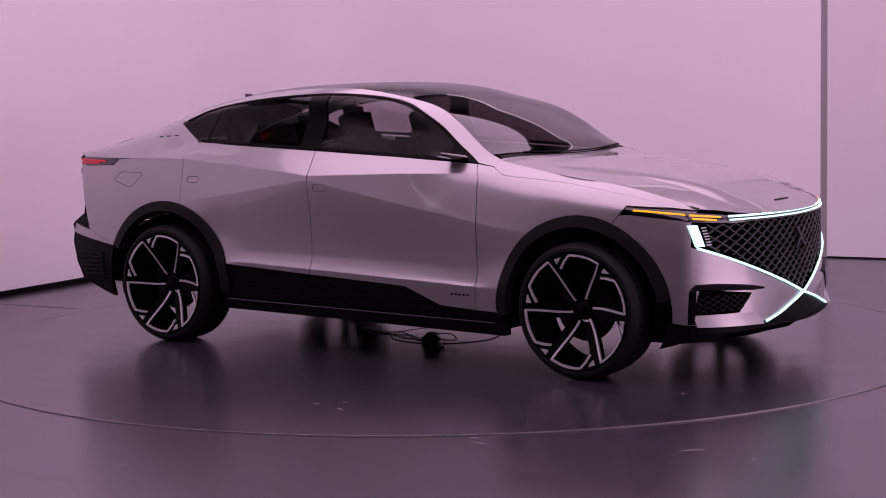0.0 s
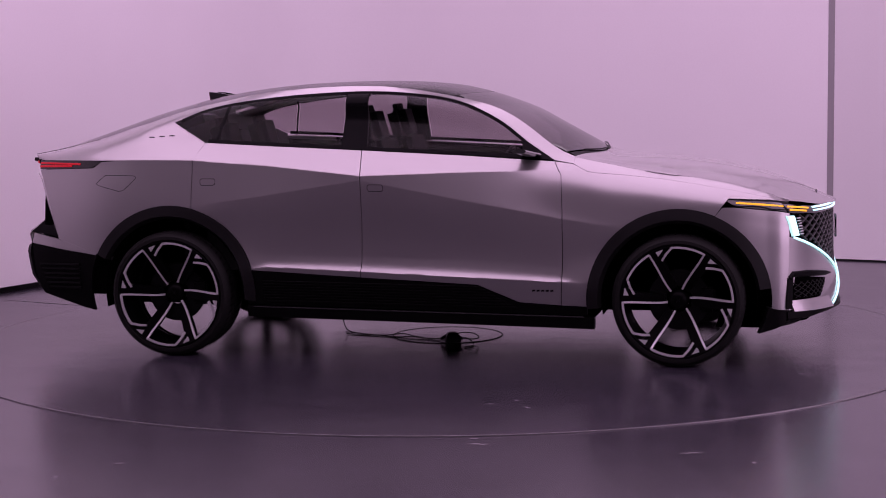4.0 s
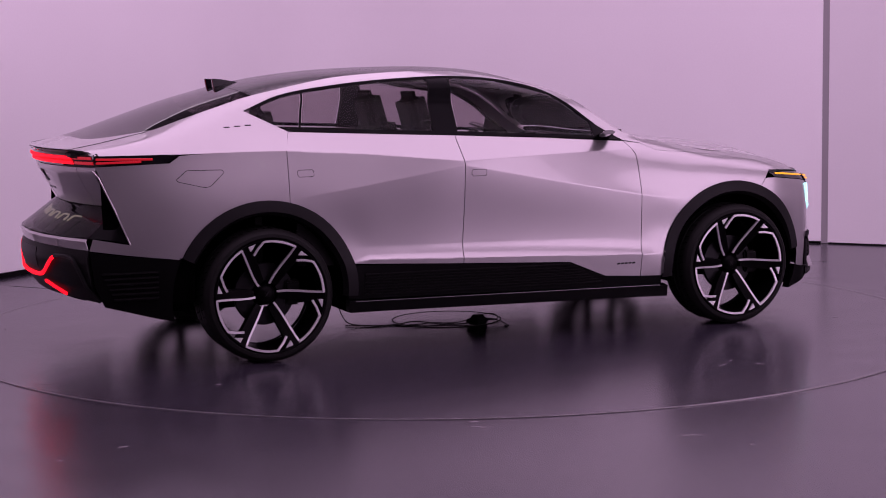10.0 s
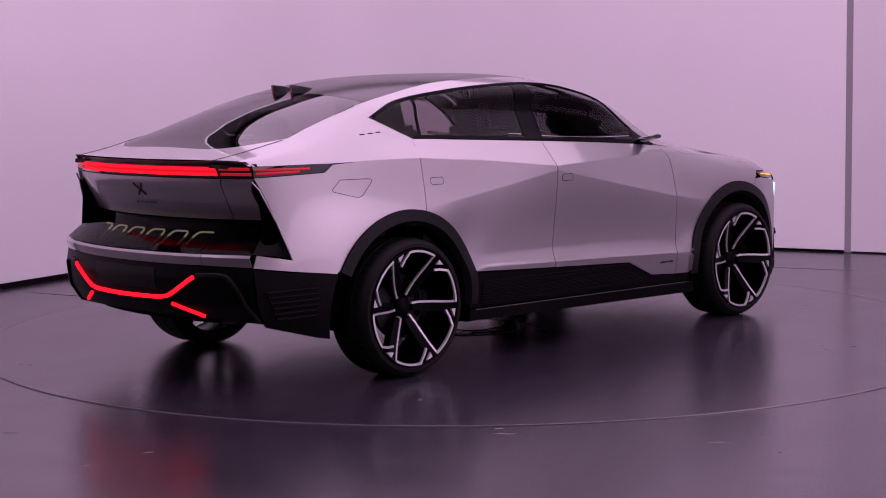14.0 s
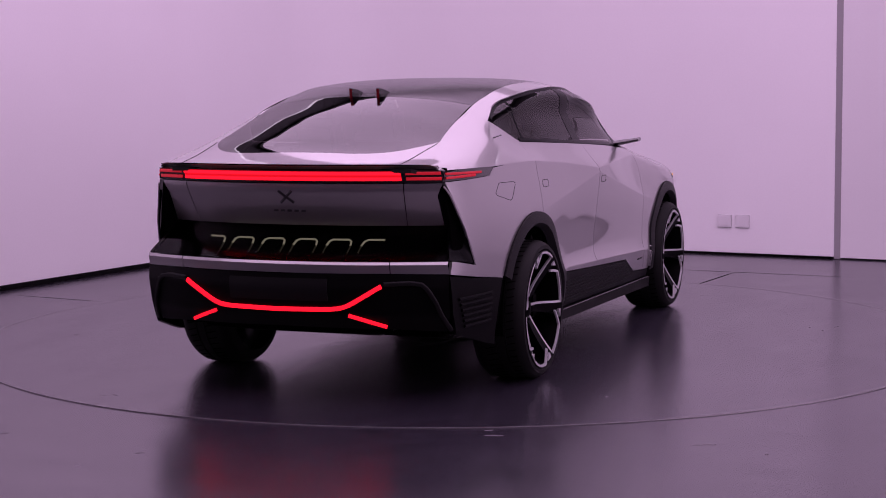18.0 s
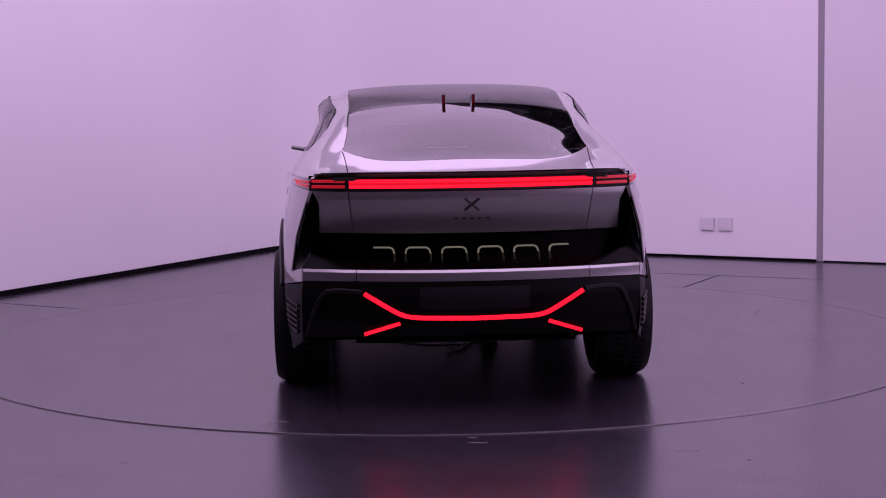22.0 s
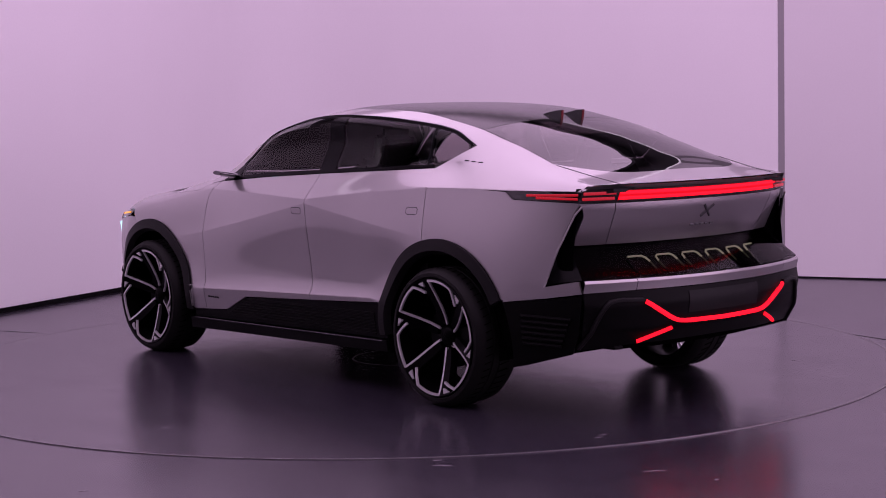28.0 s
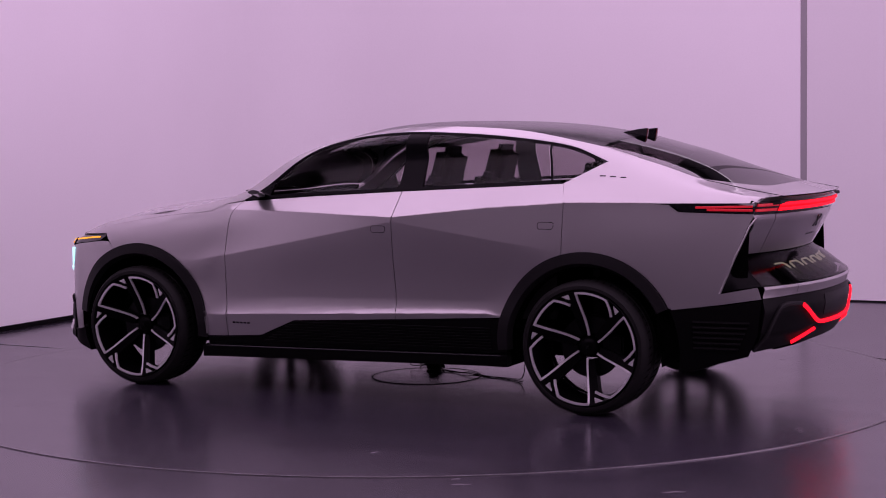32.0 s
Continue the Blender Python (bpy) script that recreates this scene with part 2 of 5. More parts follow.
def resample(poly, n, lo=0.0, hi=1.0):
    p = np.asarray(poly, float)
    s = np.concatenate([[0], np.cumsum(np.linalg.norm(np.diff(p, axis=0), axis=1))])
    u = np.linspace(lo, hi, n) * s[-1]
    return np.stack([np.interp(u, s, p[:, k]) for k in range(p.shape[1])], 1)


def arc(cx, cz, r, a0, a1, n=14):
    return [(cx + r * math.cos(radians(a)), cz + r * math.sin(radians(a))) for a in np.linspace(a0, a1, n)]


def coons(bottom, right, top, left, nu, nv):
    """A grid over the patch within four lines: bottom and top run the same way, left and right upwards."""
    b, t, l, r = resample(bottom, nu), resample(top, nu), resample(left, nv), resample(right, nv)
    u, v = np.linspace(0, 1, nu)[None, :, None], np.linspace(0, 1, nv)[:, None, None]
    g = (1 - v) * b[None] + v * t[None] + (1 - u) * l[:, None] + u * r[:, None]
    g -= (1 - u) * (1 - v) * b[0] + u * (1 - v) * b[-1] + (1 - u) * v * t[0] + u * v * t[-1]
    return g


def sheet(bm, P, lip=0.018, gap=0.0022):
    """A panel from a grid of places: a skin whose edges turn inwards, a little smaller than its opening."""
    P = np.array(P, float)
    nv, nu = P.shape[:2]
    for a, b, ax in ((0, 1, 0), (-1, -2, 0), (0, 1, 1), (-1, -2, 1)):
        A, B = (P[a], P[b]) if ax == 0 else (P[:, a], P[:, b])
        d = B - A
        n = np.linalg.norm(d, axis=1, keepdims=True)
        A += d * np.minimum(gap / np.maximum(n, 1e-6), 0.4)
    du = np.gradient(P, axis=1)
    dv = np.gradient(P, axis=0)
    N = np.cross(du, dv)
    N /= np.maximum(np.linalg.norm(N, axis=2, keepdims=True), 1e-9)
    c = P.reshape(-1, 3).mean(0)
    ref = c - np.array([c[0] * 0.82, 0, 0.55])
    if (N.reshape(-1, 3).mean(0) @ ref) < 0:
        N = -N
    V = [[bm.verts.new(P[j, i]) for i in range(nu)] for j in range(nv)]
    for j in range(nv - 1):
        for i in range(nu - 1):
            bm.faces.new((V[j][i], V[j][i + 1], V[j + 1][i + 1], V[j + 1][i]))
    if lip > 0:
        loop = [(0, i) for i in range(nu)] + [(j, nu - 1) for j in range(1, nv)] + [(nv - 1, i) for i in range(nu - 2, -1, -1)] + [(j, 0) for j in range(nv - 2, 0, -1)]
        inner = [bm.verts.new(P[j, i] - lip * N[j, i]) for j, i in loop]
        for k in range(len(loop)):
            k2 = (k + 1) % len(loop)
            (j, i), (j2, i2) = loop[k], loop[k2]
            bm.faces.new((V[j][i], V[j2][i2], inner[k2], inner[k]))
    return N


# ---- the room ----
def room_wall(name, pts, z0, z1, thick, mat):
    """An upright wall along a line of (u, v), its face on the line and its body behind it."""
    bm = bmesh.new()
    p = [Vector((*q, 0)) for q in pts]
    out = []
    for i, q in enumerate(p):
        d = (p[min(i + 1, len(p) - 1)] - p[max(i - 1, 0)]).normalized()
        out.append(q - thick * Vector((d.y, -d.x, 0)))
    rows = [[bm.verts.new(v + Vector((0, 0, z))) for v in line] for line, z in ((p, z0), (p, z1), (out, z1), (out, z0))]
    for a, b in zip(rows, rows[1:] + rows[:1]):
        for i in range(len(p) - 1):
            bm.faces.new((a[i], a[i + 1], b[i + 1], b[i]))
    bm.faces.new([r[0] for r in rows]), bm.faces.new([r[-1] for r in rows][::-1])
    ob = part(name, bm, mat, None)
    ob.matrix_world = ROOM
    return tagged(ob, kind="structure")


def build_room():
    bm = bmesh.new()
    box(bm, (-0.5, -0.5, -0.3), (ROOM_U + 0.5, ROOM_V + 0.5, -0.004))
    # the round pit in which the turntable turns is covered by it
    ob = tagged(part("floor", bm, FLOOR, None), "dark polished seamless studio floor with faint scuffs", "floor", kind="structure")
    ob.matrix_world = ROOM
    r = 0.9
    bend = [(r - r * math.sin(radians(a)), r - r * math.cos(radians(a))) for a in np.linspace(90, 0, 13)]
    line = [(0.0, ROOM_V)] + [(0.0, v) for v in np.linspace(12, 1.5, 8)] + bend + [(5.265, 0.0)]
    tagged(room_wall("wall_back", line, 0.02, WALL_H, -0.15, WALL), "smooth white studio wall with a rounded corner", "wall")
    tagged(room_wall("wall_side_panel", [(5.325, 0.0), (ROOM_U, 0.0)], 0.012, WALL_H, -0.25, PANEL), "white sliding wall panel beside a dark joint", "wall")
    tagged(room_wall("wall_right", [(ROOM_U, 0.0), (ROOM_U, ROOM_V)], 0.0, WALL_H, -0.15, WALL), "white studio side wall", "wall")
    tagged(room_wall("wall_front", [(ROOM_U, ROOM_V), (0.0, ROOM_V)], 0.0, WALL_H, -0.15, GREYWALL), "grey studio wall behind the viewer", "wall")
    tagged(room_wall("baseboard", [(u + 0.006, v) for u, v in line[:16]], 0.0, 0.04, 0.02, BLACK), "black skirting strip at the foot of the wall", "baseboard")
    tagged(room_wall("baseboard_back", [(u, v + 0.006) for u, v in line[16:]], 0.0, 0.02, 0.02, BLACK), "thin black shadow strip at the foot of the wall", "baseboard")
    tagged(room_wall("trim_joint", [(5.265, -0.012), (5.325, -0.012)], 0.0, WALL_H, -0.05, SEAMGREY), "grey upright joint strip between wall panels", "trim")
    loop = [(0.0, ROOM_V), (0.0, 0.0), (ROOM_U, 0.0), (ROOM_U, ROOM_V), (0.0, ROOM_V)]
    for k, (p, q) in enumerate(zip(loop, loop[1:])):
        tagged(room_wall("wall_upper_%d" % (k + 1), [p, q], WALL_H + 0.05, ROOM_H, -0.2, DARKWALL), "dark upper wall above the white panels", "wall")
    bm = bmesh.new()
    box(bm, (-0.5, -0.5, ROOM_H), (ROOM_U + 0.5, ROOM_V + 0.5, ROOM_H + 0.2))
    ob = tagged(part("ceiling", bm, DARKWALL, None), "dark studio ceiling", "ceiling", kind="structure")
    ob.matrix_world = ROOM


build_room()


def build_turntable():
    base = new("turntable")
    tagged(base, "large dark round turntable flush with the floor", "turntable")
    bm = bmesh.new()
    n, r = 160, 3.026
    prof = [(0.352, -0.02), (0.352, 0.0), (r, 0.0), (r, -0.02)]
    rings = [[bm.verts.new((q * math.cos(2 * math.pi * k / n), q * math.sin(2 * math.pi * k / n), z)) for k in range(n)] for q, z in prof]
    for a, b in zip(rings, rings[1:]):
        for k in range(n):
            bm.faces.new((a[k], a[(k + 1) % n], b[(k + 1) % n], b[k]))
    part("deck", bm, TABLE, base)
    bm = bmesh.new()
    rings = [[bm.verts.new((q * math.cos(2 * math.pi * k / n), q * math.sin(2 * math.pi * k / n), z)) for k in range(n)] for q, z in ((0.346, -0.02), (0.346, 0.0015), (0.0001, 0.0015))]
    for a, b in zip(rings, rings[1:]):
        for k in range(n):
            bm.faces.new((a[k], a[(k + 1) % n], b[(k + 1) % n], b[k]))
    cover = part("centre_cover", bm, TABLE, base, "round cover plate in the middle of the turntable")
    # raised black ring standing in for the dark groove round the cover
    bm = bmesh.new()
    rings = [[bm.verts.new((q * math.cos(2 * math.pi * k / n), q * math.sin(2 * math.pi * k / n), z)) for k in range(n)] for q, z in ((0.341, 0.0), (0.342, 0.0035), (0.349, 0.0035), (0.351, 0.0))]
    for a, b in zip(rings, rings[1:]):
        for k in range(n):
            bm.faces.new((a[k], a[(k + 1) % n], b[(k + 1) % n], b[k]))
    part("cover_seam", bm, RUBBER, cover, "dark groove line round the cover plate")
    return base


def ring_mesh(name, r0, r1, z, mat, label):
    bm = bmesh.new()
    n = 200
    rows = [[bm.verts.new((q * math.cos(2 * math.pi * k / n), q * math.sin(2 * math.pi * k / n), h)) for k in range(n)] for q, h in ((r0, -0.003), (r0, z), (r1, z), (r1, -0.003))]
    for a, b in zip(rows, rows[1:]):
        for k in range(n):
            bm.faces.new((a[k], a[(k + 1) % n], b[(k + 1) % n], b[k]))
    return tagged(part(name, bm, mat, None), label, "floor trim", kind="structure")


turntable = build_turntable()
ring_mesh("trim_ring", 3.031, 3.039, 0.001, SEAM, "thin metal ring let into the floor round the turntable")


def build_ceiling_light():
    light = tagged(new("ceiling_light"), "large soft light ceiling over the turntable", "ceiling light")
    light.matrix_world = ROOM @ Matrix.Translation((6.1, 6.15, ROOM_H))
    h, v = 5.98, 5.63
    for a, b in (((-h, -v), (h, -v + 0.06)), ((-h, v - 0.06), (h, v)), ((-h, -v + 0.06), (-h + 0.06, v - 0.06)), ((h - 0.06, -v + 0.06), (h, v - 0.06))):
        bm = bmesh.new()
        box(bm, (*a, -0.12), (*b, 0.0))
        part("frame_rail", bm, DARKWALL, light)
    line = tagged(new("light_line"), "thin glowing line along the top of the white walls", "light line")
    line.matrix_world = ROOM
    for a, b in (((0.0, 0.0), (ROOM_U, 0.03)), ((0.0, 0.03), (0.03, ROOM_V)), ((ROOM_U - 0.03, 0.03), (ROOM_U, ROOM_V))):
        bm = bmesh.new()
        box(bm, (*a, WALL_H + 0.004), (*b, WALL_H + 0.046))
        part("light_tube", bm, LINE, line)


build_ceiling_light()


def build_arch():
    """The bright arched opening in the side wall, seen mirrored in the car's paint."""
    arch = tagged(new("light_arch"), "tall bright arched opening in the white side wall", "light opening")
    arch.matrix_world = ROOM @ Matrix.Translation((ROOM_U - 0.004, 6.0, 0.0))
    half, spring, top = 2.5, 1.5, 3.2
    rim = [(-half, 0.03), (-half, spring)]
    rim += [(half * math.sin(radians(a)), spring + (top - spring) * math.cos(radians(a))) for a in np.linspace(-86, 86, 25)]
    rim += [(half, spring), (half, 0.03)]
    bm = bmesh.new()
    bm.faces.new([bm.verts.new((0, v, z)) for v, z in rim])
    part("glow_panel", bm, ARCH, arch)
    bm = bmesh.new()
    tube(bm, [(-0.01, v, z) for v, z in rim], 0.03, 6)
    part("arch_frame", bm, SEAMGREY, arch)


build_arch()


def build_socket(u):
    ob = tagged(new("wall_socket"), "white square double socket plate low on the white wall", "socket", "sockets on the wall")
    # grey rim just wider than the plate, its gap shadow as colour
    bm = bmesh.new()
    box(bm, (-0.064, -0.003, -0.058), (0.064, 0.006, 0.058))
    part("shadow_rim", bm, SEAMGREY, ob)
    part("plate", rounded_box((-0.062, -0.002, -0.056), (0.062, 0.016, 0.056), 0.003), SOCKET, ob)
    part("rocker", rounded_box((-0.045, 0.016, -0.040), (0.045, 0.0185, 0.040), 0.001), SOCKET, ob)
    ob.matrix_world = ROOM @ pose(u, 0.001, 0.308)
    return ob


build_socket(4.254)
build_socket(4.424)


def scuff(name, x, y, turn, length, width, mat, parent, z=0.0006, label=""):
    """A thin worn scratch on the ground, slightly wavy."""
    bm = bmesh.new()
    rows = []
    for k in range(7):
        u = k / 6 - 0.5
        w = width * (1 - abs(2 * u) ** 3) * 0.5 + 0.0004
        off = (0.15 * length if length < 0.3 else 0.0) * noise.noise(Vector((x * 7 + k * 0.6, y * 5, 0)))
        rows.append([bm.verts.new(p) for p in ((u * length, off - w, z), (u * length, off + w, z))])
    for p, q in zip(rows, rows[1:]):
        bm.faces.new((p[0], q[0], q[1], p[1]))
    ob = part(name, bm, mat, parent, label)
    ob.matrix_basis = pose(x, y, 0, 0, 0, turn)
    return ob


# scuffs that turn with the table, and others on the still floor
for sx, sy, a, l in ((0.685, -2.20, 10, 0.05), (0.88, -2.26, -15, 0.06), (0.80, -2.10, 40, 0.03), (-2.668, 0.97, 70, 0.05), (-2.64, 0.915, 60, 0.05), (-1.9, -1.5, 20, 0.04), (-0.9, 2.3, 80, 0.06), (1.7, 1.9, 30, 0.05), (2.2, -1.1, 140, 0.04)):
    scuff("scuff", sx, sy, a, l, 0.012, MARK, turntable, label="pale scuff mark")
for sx, sy, a, l in ((1.065, -3.424, 8, 0.11), (0.147, -3.198, -5, 0.10), (0.125, -3.085, 20, 0.05), (-2.12, -3.06, 15, 0.07), (1.30, -3.62, 60, 0.03), (-1.4, -3.5, 30, 0.05)):
    tagged(scuff("floor_scuff", sx, sy, a, l, 0.016, MARK, None, -0.0032), "pale scuff mark on the dark floor", "scuff", kind="structure")
for p, q in (((1.60, 3.56), (3.2, 2.75)), ((2.30, 3.21), (1.86, 2.36)), ((2.80, 0.9), (3.6, -0.6)), ((-2.65, 1.63), (-3.4, 2.05))):
    p, q = Vector((*p, 0)), Vector((*q, 0))
    d = q - p
    tagged(scuff("floor_joint", *(0.5 * (p + q)).xy, math.degrees(math.atan2(d.y, d.x)), d.length, 0.014, DARK, None, -0.0034), "thin dark joint line in the floor", "floor joint", kind="structure")


def build_cable():
    """The lead that hangs from the car and lies on the table with its plug."""
    c = tagged(new("power_cable"), "black power cable with a plug block lying under the car", "cable")
    for name, pts in (("lead", [(-0.72, 0.08, 0.24), (-0.71, 0.05, 0.12), (-0.66, 0.0, 0.02), (-0.50, -0.08, 0.006), (-0.38, -0.09, 0.006), (-0.26, -0.12, 0.022), (-0.14, -0.17, 0.006), (-0.02, -0.21, 0.010), (0.03, -0.26, 0.03), (0.07, -0.28, 0.05)]),
                      ("second_lead", [(-0.68, 0.02, 0.005), (-0.48, -0.07, 0.004), (-0.30, -0.14, 0.004), (-0.16, -0.16, 0.010), (-0.04, -0.24, 0.005), (0.05, -0.27, 0.008)]),
                      ("high_loop", [(0.10, -0.28, 0.045), (0.15, -0.27, 0.06), (0.21, -0.25, 0.055), (0.25, -0.25, 0.03), (0.22, -0.27, 0.02), (0.16, -0.28, 0.025), (0.11, -0.28, 0.03)]),
                      ("low_loop", [(0.11, -0.29, 0.03), (0.17, -0.31, 0.035), (0.22, -0.34, 0.02), (0.245, -0.39, 0.004), (0.23, -0.45, 0.004), (0.20, -0.47, 0.004)])):
        bm = bmesh.new()
        p = np.array(pts)
        u = np.linspace(0, len(p) - 1, 60)
        q = np.stack([pchip(np.arange(len(p)), p[:, k], u) for k in range(3)], 1)
        tube(bm, q, 0.0033, 8)
        part(name, bm, BLACK, c)
    m = pose(0.09, -0.29, 0.003, 0, 0, 28)
    bm = bmesh.new()
    rows = []
    for z, w, l in ((0.0, 0.040, 0.052), (0.010, 0.042, 0.054), (0.046, 0.032, 0.040), (0.062, 0.022, 0.030)):
        rows.append([bm.verts.new(m @ Vector(p)) for p in ((-l, -w, z), (l * 0.85, -w * 1.1, z), (l, w * 0.8, z), (-l * 0.8, w, z))])
    for p, q in zip(rows, rows[1:]):
        for k in range(4):
            bm.faces.new((p[k], p[(k + 1) % 4], q[(k + 1) % 4], q[k]))
    bm.faces.new(rows[0]), bm.faces.new(rows[-1][::-1])
    bmesh.ops.bevel(bm, geom=list(bm.edges), offset=0.004, segments=2, affect="EDGES")
    block = part("plug", bm, BLACK, c, "black plug block")
    for turn, reach in ((-35, 0.066), (150, 0.072), (75, 0.060)):
        bm = bmesh.new()
        tube(bm, [m @ (pose(0, 0, 0, 0, 0, turn) @ Vector((r, 0, h))) for r, h in ((0.025, 0.032), (0.045, 0.034), (reach, 0.030))], 0.012, 8)
        for v in bm.verts:
            away = (m.inverted() @ v.co).xy.length
            v.co.z -= 0.010 * max(0.0, (away - 0.045) / 0.02)
        part("connector", bm, BLACK, block)
    return c


cable = build_cable()

# ---- the car ----
# cross-sections along the car: x, then (height, half width) at the sill, the flare, the hollow, the lower and the upper
# crease, the waist, the middle of the glass, its top and the roof
SECTIONS = [
    (-2.62, ((0.20, 0.72), (0.40, 0.78), (0.55, 0.785), (0.80, 0.745), (1.12, 0.690), (1.18, 0.655), (1.25, 0.58), (1.32, 0.53), (1.60, 0.30))),
    (-2.30, ((0.20, 0.84), (0.42, 0.878), (0.62, 0.885), (0.85, 0.872), (1.145, 0.822), (1.185, 0.765), (1.21, 0.70), (1.232, 0.60), (1.30, 0.35))),
    (-1.90, ((0.20, 0.92), (0.45, 0.955), (0.65, 0.955), (0.87, 0.948), (1.15, 0.893), (1.22, 0.80), (1.272, 0.715), (1.322, 0.635), (1.43, 0.42))),
    (-1.40, ((0.20, 0.93), (0.46, 0.966), (0.62, 0.962), (0.875, 0.968), (1.150, 0.922), (1.25, 0.815), (1.34, 0.755), (1.425, 0.69), (1.505, 0.50))),
    (-0.90, ((0.20, 0.94), (0.523, 0.976), (0.60, 0.956), (0.945, 0.978), (1.118, 0.946), (1.231, 0.868), (1.38, 0.78), (1.515, 0.70), (1.595, 0.48))),
    (-0.32, ((0.20, 0.94), (0.502, 0.979), (0.59, 0.953), (1.036, 0.994), (1.060, 0.990), (1.204, 0.88), (1.38, 0.79), (1.543, 0.705), (1.600, 0.50))),
    (0.30, ((0.20, 0.94), (0.478, 0.979), (0.58, 0.951), (0.916, 0.981), (1.080, 0.945), (1.173, 0.862), (1.32, 0.785), (1.452, 0.70), (1.502, 0.50))),
    (0.85, ((0.20, 0.94), (0.455, 0.975), (0.57, 0.954), (0.815, 0.966), (1.088, 0.892), (1.133, 0.83), (1.168, 0.775), (1.235, 0.70), (1.42, 0.52))),
    (1.10, ((0.20, 0.945), (0.45, 0.972), (0.60, 0.962), (0.782, 0.967), (1.042, 0.906), (1.085, 0.852), (1.118, 0.785), (1.165, 0.70), (1.31, 0.54))),
    (1.40, ((0.20, 0.95), (0.45, 0.970), (0.62, 0.968), (0.785, 0.966), (0.985, 0.928), (1.030, 0.868), (1.062, 0.78), (1.10, 0.70), (1.20, 0.55))),
    (1.80, ((0.20, 0.92), (0.45, 0.945), (0.65, 0.948), (0.80, 0.947), (0.92, 0.926), (0.978, 0.862), (1.018, 0.775), (1.06, 0.68), (1.20, 0.45))),
    (1.98, ((0.20, 0.878), (0.45, 0.896), (0.63, 0.899), (0.78, 0.897), (0.890, 0.878), (0.935, 0.818), (0.962, 0.75), (0.99, 0.65), (1.12, 0.45))),
    (2.10, ((0.20, 0.83), (0.45, 0.845), (0.60, 0.847), (0.75, 0.845), (0.865, 0.825), (0.890, 0.775), (0.905, 0.72), (0.93, 0.62), (1.05, 0.45))),
    (2.32, ((0.20, 0.44), (0.45, 0.455), (0.60, 0.455), (0.75, 0.45), (0.85, 0.43), (0.865, 0.47), (0.875, 0.50), (0.89, 0.45), (1.00, 0.35))),
]
SX = [q[0] for q in SECTIONS]
SNODE = np.array([q[1] for q in SECTIONS], float)


def step01(a, b, x):
    """A soft step from 0 at a to 1 at b."""
    t = np.clip((np.asarray(x, float) - a) / (b - a), 0, 1)
    return t * t * (3 - 2 * t)


def top_power(x):
    """How late the upper skin falls off towards its edge: round on the screens, flatter on the roof."""
    return 2.8 - 0.8 * step01(-0.05, 0.45, x) - 0.7 * step01(-1.1, -1.7, x)


def node_z(k, x):
    """Height of one of the lines that run along the side; the lower and the upper crease are straight over the doors."""
    z = pchip(SX, np.tile(SNODE[:, k, 0][:, None], (1, len(x))), x)
    if k in (1, 3, 4):
        w = step01(-1.45, -1.15, x) * step01(1.1, 0.8, x)
        z = (1 - w) * z + w * np.interp(x, SX, SNODE[:, k, 0])
    return z


